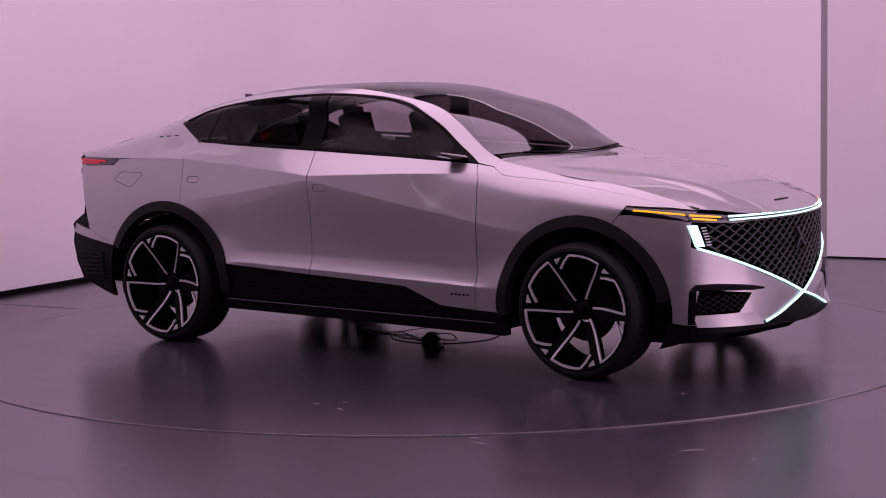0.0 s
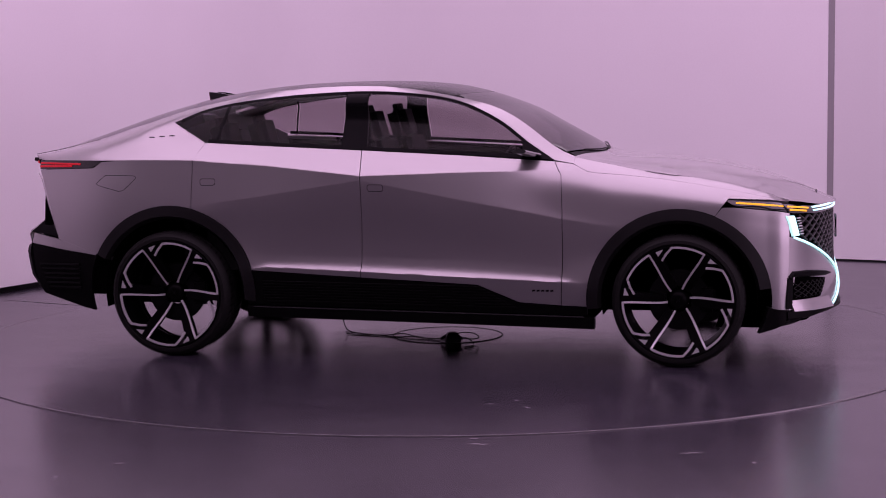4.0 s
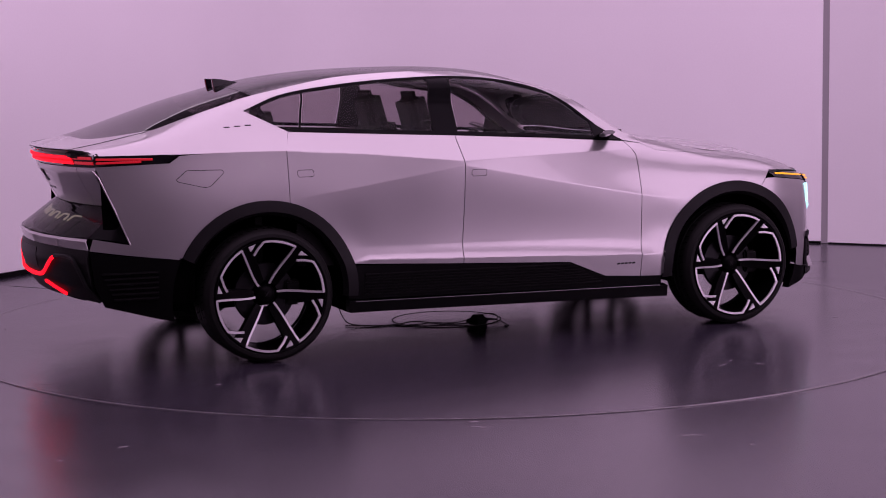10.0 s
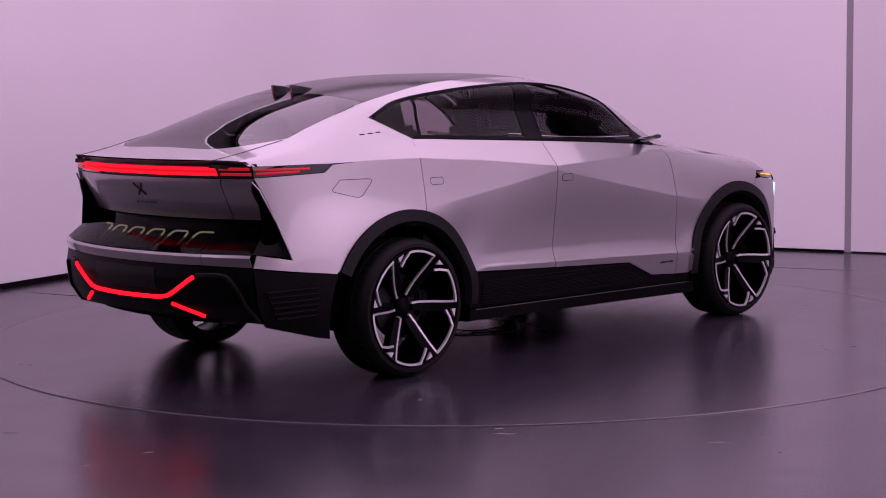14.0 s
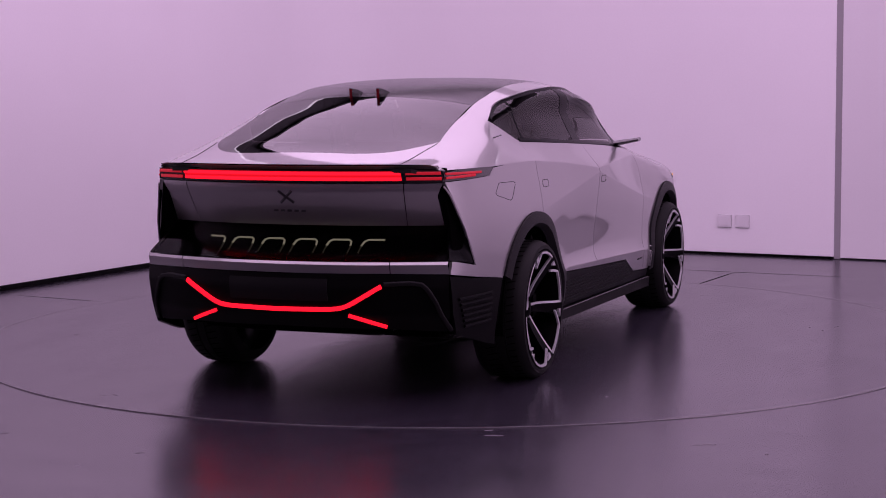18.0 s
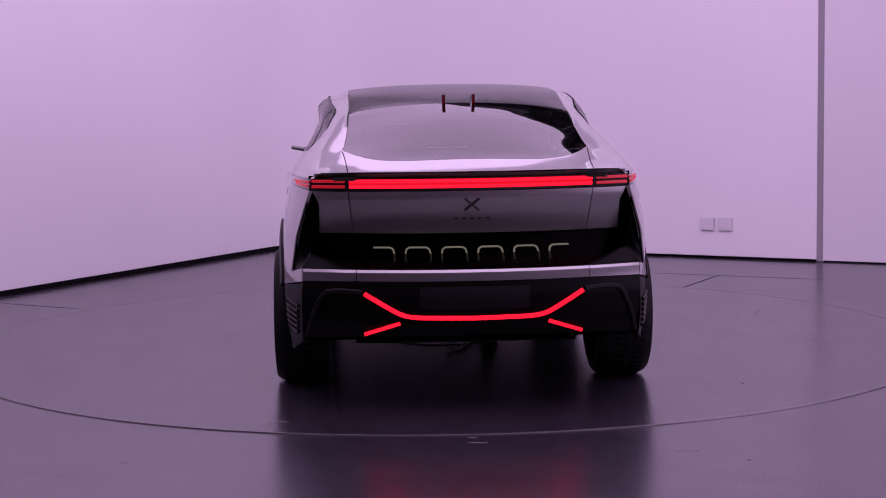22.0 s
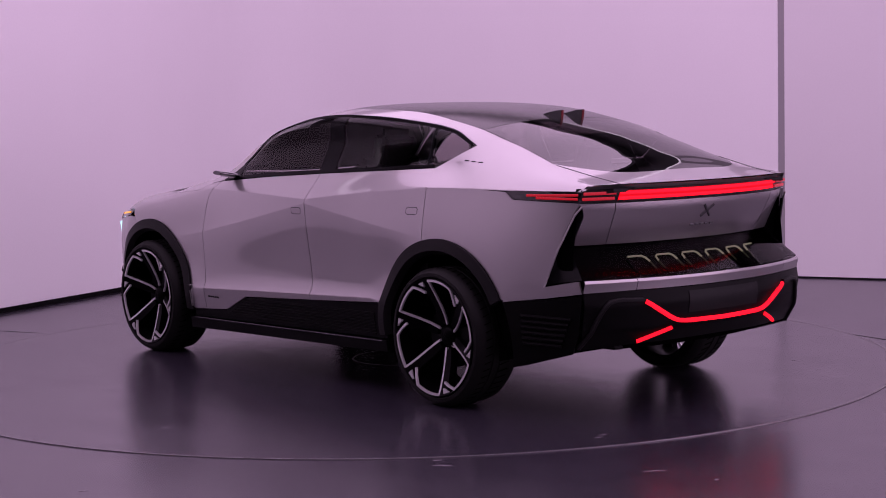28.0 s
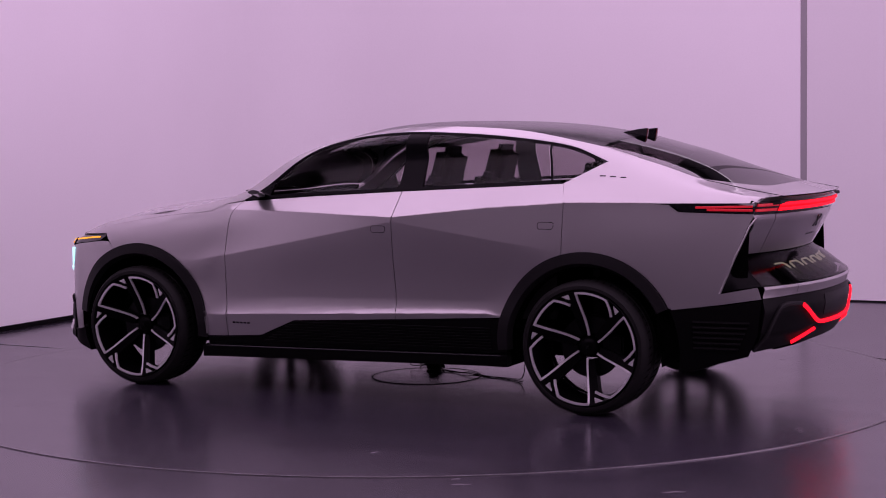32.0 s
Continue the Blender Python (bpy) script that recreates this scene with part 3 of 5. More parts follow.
def side_y(x, z):
    """Half width of the body at x and height z, with creases over the sill and at the two crease lines."""
    x, z = np.asarray(x, float), np.asarray(z, float)
    shape = x.shape
    x, z = np.clip(x.ravel(), -2.7, 2.36), z.ravel()
    n = len(x)
    Z = np.stack([node_z(k, x) for k in range(9)])
    Y = np.stack([pchip(SX, np.tile(SNODE[:, k, 1][:, None], (1, n)), x) for k in range(9)])
    h, d = np.diff(Z, axis=0), np.diff(Y, axis=0) / np.maximum(np.diff(Z, axis=0), 1e-6)
    lo, hi = np.zeros((8, n)), np.zeros((8, n))
    for k in range(8):
        lo[k] = d[k] if k == 0 else (h[k] * d[k - 1] + h[k - 1] * d[k]) / (h[k] + h[k - 1])
        hi[k] = d[k] if k == 7 else (h[k + 1] * d[k] + h[k] * d[k + 1]) / (h[k] + h[k + 1])
    for k in (3, 4, 5):
        lim = 1.8 * np.minimum(np.abs(d[k]), np.abs(d[k - 1]) + 0.12) if k > 3 else np.full(n, 9.0)
        lo[k] = np.clip(lo[k], -lim, lim)
        hi[k - 1] = np.clip(hi[k - 1], -lim, lim)
    doors = step01(-1.15, -0.85, x) * step01(1.05, 0.80, x)
    # the edge over the sill turns sharply, with a hollow above it
    hi[0] += doors * (d[0] - hi[0])
    lo[1] += doors * (-0.60 - lo[1])
    hi[1] += doors * (0.02 - hi[1])
    lo[2] += doors * (0.02 - lo[2])
    # the lower crease, between the wheel arches
    low = step01(-1.45, -1.0, x) * step01(1.30, 0.90, x)
    hi[2] += low * (0.6 * d[2] - hi[2])
    lo[3] += low * (d[3] - lo[3])
    # the upper crease is sharp from the tail to the front door and fades on the wing
    sharp = step01(1.05, 0.45, x)
    lo[4] += sharp * (d[4] - lo[4])
    hi[3] += sharp * (d[3] - hi[3])
    zc = np.clip(z, Z[0], Z[8])
    i = np.clip((zc[None] >= Z).sum(0) - 1, 0, 7)
    c = np.arange(n)
    t = (zc - Z[i, c]) / h[i, c]
    m0, m1 = lo[i, c] * h[i, c], hi[i, c] * h[i, c]
    y = (2 * t**3 - 3 * t**2 + 1) * Y[i, c] + (t**3 - 2 * t**2 + t) * m0 + (3 * t**2 - 2 * t**3) * Y[i + 1, c] + (t**3 - t**2) * m1
    # behind the doors the shoulder rolls over into the roof and the deck in one curve
    w = step01(-1.40, -1.75, x) * (z > Z[4])
    if w.max() > 0:
        y0, z0, y1, z1 = Y[4], Z[4], edge_y(x), tail_edge_z(x)
        slope = (centre_z(np.clip(x, -2.66, 2.41)) - z1) * top_power(x) / y1
        reach = 0.42 * np.hypot(y1 - y0, z1 - z0)
        e = np.hypot(1, slope)
        by = (y0, y0 - 0.60 * reach, y1 + reach / e, y1)
        bz = (z0, z0 + 0.80 * reach, z1 - reach * slope / e, z1)
        a, b = np.zeros(n), np.ones(n)

        def bez(p, t):
            return (1 - t) ** 3 * p[0] + 3 * t * (1 - t) ** 2 * p[1] + 3 * t * t * (1 - t) * p[2] + t**3 * p[3]

        for _ in range(26):
            m = 0.5 * (a + b)
            up = bez(bz, m) < z
            a, b = np.where(up, m, a), np.where(up, b, m)
        y = (1 - w) * y + w * bez(by, 0.5 * (a + b))
    return y.reshape(shape)


CENTRE = ((-2.66, 1.166), (-2.50, 1.199), (-2.337, 1.243), (-2.155, 1.309), (-1.98, 1.371), (-1.80, 1.429), (-1.60, 1.482), (-1.43, 1.520), (-1.07, 1.572), (-0.72, 1.598), (-0.36, 1.604), (0.0, 1.583), (0.26, 1.530), (0.524, 1.426), (0.70, 1.344), (0.88, 1.243), (0.99, 1.168), (1.16, 1.134), (1.41, 1.112), (1.765, 1.064), (2.12, 0.965), (2.30, 0.892), (2.41, 0.845))
EDGE = ((-2.66, 0.745), (-2.45, 0.735), (-2.30, 0.702), (-2.15, 0.660), (-2.0, 0.628), (-1.80, 0.610), (-1.4, 0.60), (-0.5, 0.60), (0.1, 0.590), (0.30, 0.602), (0.60, 0.690), (0.86, 0.766), (1.0, 0.785), (1.9, 0.775), (2.08, 0.745), (2.2, 0.64), (2.3, 0.51), (2.42, 0.30))


def centre_z(x):
    return pchip(*zip(*CENTRE), x)


def edge_y(x):
    return pchip(*zip(*EDGE), np.asarray(x, float))


DROP = ((-2.66, 0.020), (-2.45, 0.036), (-2.30, 0.054), (-2.15, 0.070), (-2.0, 0.078), (-1.7, 0.076), (-1.4, 0.064))


def tail_edge_z(x):
    """Height of the edge of the rear window and the deck."""
    return centre_z(np.clip(x, -2.66, 2.41)) - pchip(*zip(*DROP), np.clip(x, -2.66, -1.4))


_xx = np.linspace(-2.68, 2.36, 337)
_edge = []
for _x, _y0 in zip(_xx, edge_y(_xx)):
    _a = float(pchip(SX, SNODE[:, 4, 0], np.array([_x]))[0])
    _zz = np.linspace(_a, 1.66, 200)
    _y = side_y(np.full_like(_zz, _x), _zz)
    _edge.append(np.interp(-_y0, -_y, _zz))
_edge = np.array(_edge)
_calm = np.convolve(np.pad(_edge, 15, mode="edge"), np.ones(31) / 31, mode="valid")
_w = np.clip((_xx - 1.05) / 0.2, 0, 1) * np.clip((2.02 - _xx) / 0.1, 0, 1)
_edge = _edge + _w * (_calm - _edge)
_w = step01(-1.40, -1.75, _xx)
_edge = (1 - _w) * _edge + _w * tail_edge_z(_xx)
_edge = np.convolve(np.pad(_edge, 4, mode="edge"), np.ones(9) / 9, mode="valid")


def edge_z(x):
    """Height of the line where the roof or bonnet meets the side."""
    return np.interp(x, _xx, _edge)


def top_z(x, y):
    """Height of the upper skin."""
    x, y = np.asarray(x, float), np.abs(np.asarray(y, float))
    s = np.clip(y / edge_y(x.ravel()).reshape(x.shape), 0, 1.3)
    zc = centre_z(np.clip(x.ravel(), -2.66, 2.41)).reshape(x.shape)
    return zc - (zc - edge_z(x)) * s ** top_power(x)


FRONT = ((0.15, 2.29), (0.20, 2.385), (0.28, 2.390), (0.41, 2.380), (0.55, 2.362), (0.78, 2.358), (0.85, 2.352), (0.92, 2.29))
REAR = ((0.20, -2.42), (0.26, -2.52), (0.35, -2.62), (0.45, -2.69), (0.58, -2.715), (0.652, -2.702), (0.703, -2.717), (0.712, -2.702), (0.86, -2.500), (1.055, -2.606), (1.085, -2.610), (1.12, -2.625), (1.17, -2.645))


def front_x(y, z):
    y = np.abs(np.asarray(y, float))
    x = pchip(*zip(*FRONT), np.asarray(z, float).ravel()).reshape(y.shape)
    return x - 0.2098 * (y / 0.843) ** 2.2 - 0.0434 * (y / 0.843) ** 8 - np.maximum(x - 2.3585, 0) * (y / 0.843) ** 10


def rear_x(y, z):
    y = np.abs(np.asarray(y, float))
    return np.interp(np.asarray(z, float), *zip(*REAR)) + 0.055 + 0.20 * (y / 0.85) ** 2.2


def on_side(g, s, off=0.0):
    g = np.asarray(g, float)
    return np.stack([g[..., 0], s * (side_y(g[..., 0], g[..., 1]) + off), g[..., 1]], -1)


def creased(g, s, off=0.0):
    """Like on_side, with the grid drawn on to the crease lines."""
    g = np.array(g, float)
    for k in (1, 3, 4):
        d = g[..., 1] - node_z(k, g[..., 0].ravel()).reshape(g.shape[:2])
        for i in range(1, g.shape[1] - 1):
            j = int(np.argmin(np.abs(d[:, i])))
            if 1 <= j < g.shape[0] - 1 and d[j - 1, i] * d[j + 1, i] < 0:
                g[j, i, 1] -= d[j, i]
    return on_side(g, s, off)


def on_top(g, off=0.0):
    g = np.asarray(g, float)
    return np.stack([g[..., 0], g[..., 1], top_z(g[..., 0], g[..., 1]) + off], -1)


def on_front(g, off=0.0):
    g = np.asarray(g, float)
    return np.stack([front_x(g[..., 0], g[..., 1]) + off, g[..., 0], g[..., 1]], -1)


def on_rear(g, off=0.0):
    g = np.asarray(g, float)
    return np.stack([rear_x(g[..., 0], g[..., 1]) - off, g[..., 0], g[..., 1]], -1)


def panel(name, P, mat, parent, label="", lip=0.018, gap=0.0022):
    bm = bmesh.new()
    sheet(bm, P, lip, gap)
    return part(name, bm, mat, parent, label)


def strip(name, pts, normals, width, height, mat, parent, label="", taper=None):
    """A flat bar laid along points on the body: width across, height proud of it."""
    bm = bmesh.new()
    pts = [Vector(p) for p in pts]
    rows = []
    for i, p in enumerate(pts):
        d = (pts[min(i + 1, len(pts) - 1)] - pts[max(i - 1, 0)]).normalized()
        n = Vector(normals[i] if isinstance(normals, list) else normals)
        n = (n - d * n.dot(d)).normalized()
        s = d.cross(n) * width * 0.5 * (taper[i] if taper else 1)
        rows.append([bm.verts.new(q) for q in (p - s - 0.004 * n, p - s * 0.98 + 0.7 * height * n, p - s * 0.6 + height * n, p + s * 0.6 + height * n, p + s * 0.98 + 0.7 * height * n, p + s - 0.004 * n)])
    for a, b in zip(rows, rows[1:]):
        for k in range(6):
            bm.faces.new((a[k], a[(k + 1) % 6], b[(k + 1) % 6], b[k]))
    bm.faces.new(rows[0]), bm.faces.new(rows[-1][::-1])
    return part(name, bm, mat, parent, label)


HUB_F, HUB_R, HUB_Z, TYRE = 1.5, -1.5, 0.358, 0.372
BELT = ((-1.32, 1.251), (-0.815, 1.227), (-0.31, 1.203), (0.258, 1.175), (0.79, 1.141))
DLO = ((-1.548, 1.369), (-1.329, 1.452), (-0.994, 1.506), (-0.662, 1.534), (-0.33, 1.545), (0.0, 1.523), (0.249, 1.470), (0.462, 1.368), (0.61, 1.256), (0.79, 1.141))
DOOR_LOW = ((-0.99, 0.50), (-0.33, 0.468), (0.36, 0.434), (0.60, 0.335), (0.84, 0.320))


def belt_z(x):
    return np.interp(x, *zip(*BELT))


def dlo_z(x):
    return pchip(*zip(*DLO), np.atleast_1d(np.asarray(x, float)))


def along(f, x0, x1, n=16):
    return [(x, float(np.atleast_1d(f(np.array([x])))[0])) for x in np.linspace(x0, x1, n)]


def build_car():
    car = tagged(new("car"), "silver coupe crossover with tinted glass, black cladding and lit lamps", "car")
    RA, FA = 0.525, 0.515
    # doors, wings and quarters
    door_cut_f = [(0.84, 0.32), (0.85, 0.60), (0.848, 0.86), (0.836, 1.06), (0.79, 1.135)]
    door_cut_m = [(-0.33, 0.468), (-0.318, 0.8), (-0.32, 1.044), (-0.336, 1.204)]
    rear_arch = arc(HUB_R, HUB_Z, RA, 16, 75)
    door_cut_r = rear_arch + [(-1.362, 1.157), (-1.32, 1.25)]
    for s, side in ((-1, "right"), (1, "left")):
        g = coons([(-0.33, 0.468), (0.36, 0.434), (0.60, 0.335), (0.84, 0.32)], door_cut_f, along(belt_z, -0.336, 0.79), door_cut_m, 150, 170)
        d1 = panel("front_door", creased(g, s), PAINT, car, "silver front door")
        g = coons([(-0.995, 0.50), (-0.33, 0.468)], door_cut_m, along(belt_z, -1.32, -0.336), door_cut_r, 140, 170)
        d2 = panel("rear_door", creased(g, s), PAINT, car, "silver rear door")
        # fuel flap and flush handles
        for d, hx, hz in ((d1, -0.233, 0.990), (d2, -1.265, 1.022)):
            o = [(hx - 0.045, hz - 0.008), (hx - 0.045, hz + 0.012), (hx - 0.036, hz + 0.019), (hx + 0.04, hz + 0.019), (hx + 0.048, hz + 0.010), (hx + 0.048, hz - 0.012), (hx + 0.038, hz - 0.019), (hx - 0.036, hz - 0.019), (hx - 0.045, hz - 0.008)]
            pts = on_side(np.array(o), s, 0.0)
            bm = bmesh.new()
            tube(bm, pts, 0.0016, 6)
            part("handle_seam", bm, DARK, d, "thin outline of a flush door handle")
        # front wing
        low = [(0.84, 0.32), (0.985, 0.315)] + arc(HUB_F, HUB_Z, FA, 184, 67, 30)
        right = [low[-1], (1.74, 0.885), (1.775, 0.93), (2.0, 0.918), (2.10, 0.900)]
        shut = [(0.90, 1.120), (0.94, 1.100), (0.985, 1.078), (1.05, 1.070), (1.2, 1.058), (1.4, 1.036), (1.6, 1.006), (1.8, 0.972), (2.0, 0.927), (2.10, 0.900)]
        top = [(0.79, 1.135)] + shut
        g = coons(low, right, top, door_cut_f, 150, 120)
        panel("front_wing", creased(g, s), PAINT, car, "silver front wing")
        g = coons(shut, [(2.10, 0.900), (2.10, 0.905)], along(edge_z, 0.90, 2.09, 40) + [(2.10, 0.905)], [(0.90, 1.120), (0.90, float(edge_z(0.90)))], 60, 10)
        P = on_side(g, s)
        P[-1, :, 1] = s * edge_y(P[-1, :, 0])
        panel("bonnet_side", P, PAINT, car, "silver turned-down edge of the bonnet", gap=0.001, lip=0.006)
        # rear quarter with the roof pillar
        low = arc(HUB_R, HUB_Z, RA, 75, 154, 24) + [(-2.0, 0.59), (-2.234, 0.664)]
        right = [(-2.234, 0.664), (-2.31, 0.86), (-2.375, 1.03), (-2.40, 1.085)]
        top = [(-1.32, 1.25), (-1.548, 1.369)] + along(edge_z, -1.62, -2.445, 20)
        lowq = [(-1.364, 0.864), (-1.362, 1.157), (-1.32, 1.25)]
        # below the tail lamp
        mid = [(-1.362, 1.150), (-1.70, 1.148), (-1.93, 1.146), (-2.10, 1.146), (-2.408, 1.146)]
        lampline = [(-1.362, 1.150), (-1.70, 1.148), (-1.955, 1.138), (-2.01, 1.100), (-2.40, 1.09)]
        g = coons(low, [(-2.234, 0.664), (-2.31, 0.86), (-2.37, 1.02), (-2.40, 1.09)], lampline, lowq[:2], 130, 110)
        panel("rear_quarter", on_side(g, s), PAINT, car, "silver rear quarter panel", gap=0.0015)
        g = coons(mid, [(-2.408, 1.146), (-2.445, float(edge_z(-2.445)))], top, [(-1.362, 1.150), (-1.32, 1.25)], 110, 60)
        panel("roof_pillar", on_side(g, s), PAINT, car, "silver rear roof pillar and shoulder", gap=0.0, lip=0.0)
        # roof rail over the doors
        g = coons(along(dlo_z, -1.548, 0.79, 40) + [(0.90, 1.122)], [(0.90, 1.122), (0.90, float(edge_z(0.90)))], along(edge_z, -1.62, 0.90, 40), [(-1.548, 1.369), (-1.62, float(edge_z(-1.62)))], 120, 16)
        panel("roof_rail", on_side(g, s), PAINT, car, "silver roof rail and windscreen pillar", gap=0.0)
        # windows
        bp0, bp1 = -0.465, -0.305
        g = coons([(-1.548, 1.369), (-1.32, 1.251)] + along(belt_z, -1.3, -1.262, 3), [(-1.262, 1.249), (-1.205, 1.474)], along(dlo_z, -1.548, -1.205, 16), [(-1.548, 1.369), (-1.546, 1.370)], 14, 12)
        panel("quarter_window", on_side(g, s, -0.004), GLASS, car, "tinted rear quarter window", lip=0.0)
        g = coons(along(belt_z, -1.245, bp0), [(bp0, float(belt_z(bp0))), (bp0 + 0.01, float(dlo_z(bp0)[0]))], along(dlo_z, -1.19, bp0 + 0.01), [(-1.245, float(belt_z(-1.245))), (-1.19, float(dlo_z(-1.19)[0]))], 18, 12)
        panel("rear_window", on_side(g, s, -0.004), GLASS, car, "tinted rear door window", lip=0.0)
        g = coons(along(belt_z, bp1, 0.60), [(0.60, float(belt_z(0.60))), (0.59, float(dlo_z(0.59)[0]) - 0.004)], along(dlo_z, bp1 - 0.015, 0.59), [(bp1, float(belt_z(bp1))), (bp1 - 0.015, float(dlo_z(bp1)[0]))], 24, 12)
        panel("front_window", on_side(g, s, -0.004), GLASS, car, "tinted front door window", lip=0.0)
        g = coons(along(belt_z, bp0, bp1, 4), [(bp1, float(belt_z(bp1))), (bp1 - 0.015, float(dlo_z(bp1)[0]))], along(dlo_z, bp0 + 0.01, bp1 - 0.015, 4), [(bp0, float(belt_z(bp0))), (bp0 + 0.01, float(dlo_z(bp0)[0]))], 6, 12)
        panel("door_pillar", on_side(g, s, -0.002), PILLAR, car, "gloss black pillar between the windows")
        g = coons(along(belt_z, -1.262, -1.245, 3), [(-1.245, float(belt_z(-1.245))), (-1.19, float(dlo_z(-1.19)[0]))], along(dlo_z, -1.205, -1.19, 3), [(-1.262, float(belt_z(-1.262))), (-1.205, float(dlo_z(-1.205)[0]))], 3, 10)
        panel("window_divider", on_side(g, s, -0.002), PILLAR, car, "slim black window divider")
        g = coons(along(belt_z, 0.60, 0.785, 5), [(0.785, 1.141), (0.788, 1.143)], along(dlo_z, 0.59, 0.786, 8), [(0.60, float(belt_z(0.60))), (0.59, float(dlo_z(0.59)[0]))], 8, 8)
        panel("mirror_triangle", on_side(g, s, -0.002), PILLAR, car, "black corner of the window under the mirror")
        # black seals round the side windows
        for f, off, x0, x1, w in ((belt_z, 0.010, -1.30, 0.62, 0.022), (dlo_z, -0.010, -1.50, 0.62, 0.020)):
            pts = on_side(np.array([(x, z + off) for x, z in along(f, x0, x1, 40)]), s, -0.002)
            strip("window_seal", pts, Vector((0, s, 0.5)), w, 0.002, PILLAR, car, "black window seal")
        # black sill
        low = [(-1.03, 0.225), (0.3, 0.20), (1.03, 0.185)]
        g = coons([(-1.03, 0.30), (0.99, 0.262)], [(0.99, 0.262), (0.99, 0.312)], [(-0.995, 0.497), (-0.33, 0.465), (0.36, 0.431), (0.60, 0.332), (0.84, 0.317), (0.99, 0.312)], [(-1.03, 0.30), (-0.995, 0.497)], 40, 10)
        sill = panel("sill_panel", on_side(g, s, -0.004), BLACK, car, "ribbed black sill cladding")
        for k in range(8):
            z0 = 0.303 + 0.0165 * k
            x1 = 0.58 - 0.03 * k
            pts = on_side(np.array([(x, z0 + (0.02 - 0.012 * (x + 0.95))) for x in np.linspace(-0.93, x1, 14)]), s, -0.003)
            strip("rib", pts, Vector((0, s, 0)), 0.009, 0.006, BLACK, sill)
        g = coons(low, [(1.03, 0.185), (1.03, 0.255)], [(-1.03, 0.295), (1.03, 0.255)], [(-1.03, 0.225), (-1.03, 0.295)], 30, 5)
        panel("sill_step", on_side(g, s, 0.012), BLACK, car, "black lower sill edge", lip=0.06)
        pts = on_side(np.array([(x, 0.288 - 0.0155 * (x + 1.0)) for x in np.linspace(-0.99, 0.97, 24)]), s, 0.012)
        strip("sill_line", pts, Vector((0, s, 0.3)), 0.006, 0.003, CHROME, car, "thin grey line along the sill")
        # arches
        for hx, r, a0, a1 in ((HUB_R, RA, -4, 154), (HUB_F, FA, 8, 186)):
            o, i = arc(hx, HUB_Z, r, a0, a1, 40), arc(hx, HUB_Z, r - 0.082, a0, a1, 40)
            g = np.stack([np.array(i), 0.75 * np.array(i) + 0.25 * np.array(o), 0.3 * np.array(i) + 0.7 * np.array(o), np.array(o)])
            P = on_side(g, s, 0.016)
            P[0, :, 1] -= s * 0.035
            P[1, :, 1] += s * 0.004
            P[3, :, 1] -= s * 0.004
            panel("wheel_arch", P, CLAD, car, "dark grey wheel arch trim", lip=0.03, gap=0)
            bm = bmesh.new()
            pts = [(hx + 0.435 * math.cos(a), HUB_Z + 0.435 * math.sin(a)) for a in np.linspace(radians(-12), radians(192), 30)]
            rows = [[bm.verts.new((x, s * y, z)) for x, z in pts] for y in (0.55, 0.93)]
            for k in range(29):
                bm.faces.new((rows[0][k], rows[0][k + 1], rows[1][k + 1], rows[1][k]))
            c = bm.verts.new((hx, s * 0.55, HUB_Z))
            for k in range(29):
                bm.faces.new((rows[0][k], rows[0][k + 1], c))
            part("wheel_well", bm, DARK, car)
        # tail lamp strip on the flank
        lo = [(-2.40, 1.09), (-2.02, 1.102), (-1.962, 1.136)]
        hi = [(-2.40, 1.150), (-2.02, 1.150), (-1.955, 1.142)]
        g = coons(lo, [(-1.962, 1.136), (-1.955, 1.142)], hi, [(-2.40, 1.09), (-2.40, 1.150)], 16, 4)
        tl = panel("tail_lamp", on_side(g, s, 0.003), GLOSS, car, "black tail lamp blade on the flank")
        for z0, z1 in ((1.130, 1.126), (1.110, 1.114)):
            x1 = -2.10 if z0 > 1.12 else -2.16
            pts = on_side(np.array([(x, z0 + (z1 - z0) * k / 9) for k, x in enumerate(np.linspace(-2.39, x1, 10))]), s, 0.006)
            strip("lamp_strip", pts, Vector((-0.2, s, 0)), 0.012, 0.004, RED_DIM, tl, "glowing red strip")
        # fuel or charging flap on the right, its outline alone
        o = [(-1.983, 1.012), (-1.925, 1.060), (-1.735, 1.058), (-1.719, 1.046), (-1.80, 0.972), (-1.83, 0.965), (-1.975, 1.000), (-1.983, 1.012)]
        if s < 0:
            bm = bmesh.new()
            tube(bm, on_side(np.array(resample(o, 60)), s, 0.0), 0.0016, 6)
            part("flap_seam", bm, DARK, car, "thin outline of the charging flap")
        # mirrors: a slim camera arm
        y0 = float(side_y(np.array([0.60]), np.array([1.155]))[0])
        bm = bmesh.new()
        rows = []
        for k in range(8):
            u = k / 7
            cx, cy, cz = 0.66 - 0.05 * u, y0 - 0.02 + 0.175 * u, 1.168 + 0.030 * u
            w, h = 0.055 - 0.014 * u, 0.020 - 0.007 * u
            rows.append([bm.verts.new((cx + w * math.cos(a), s * cy, cz + h * math.sin(a))) for a in np.linspace(0, 2 * math.pi, 13)[:-1]])
        for a, b in zip(rows, rows[1:]):
            for k in range(12):
                bm.faces.new((a[k], a[(k + 1) % 12], b[(k + 1) % 12], b[k]))
        bm.faces.new(rows[0]), bm.faces.new(rows[-1])
        part("mirror_camera", bm, GLOSS, car, "slim black camera arm in place of a mirror")

    # bonnet, windscreen, roof and rear window
    def yline(x0, x1, f, sgn, n=20):
        return [(x, sgn * float(np.atleast_1d(f(np.array([x])))[0])) for x in np.linspace(x0, x1, n)]

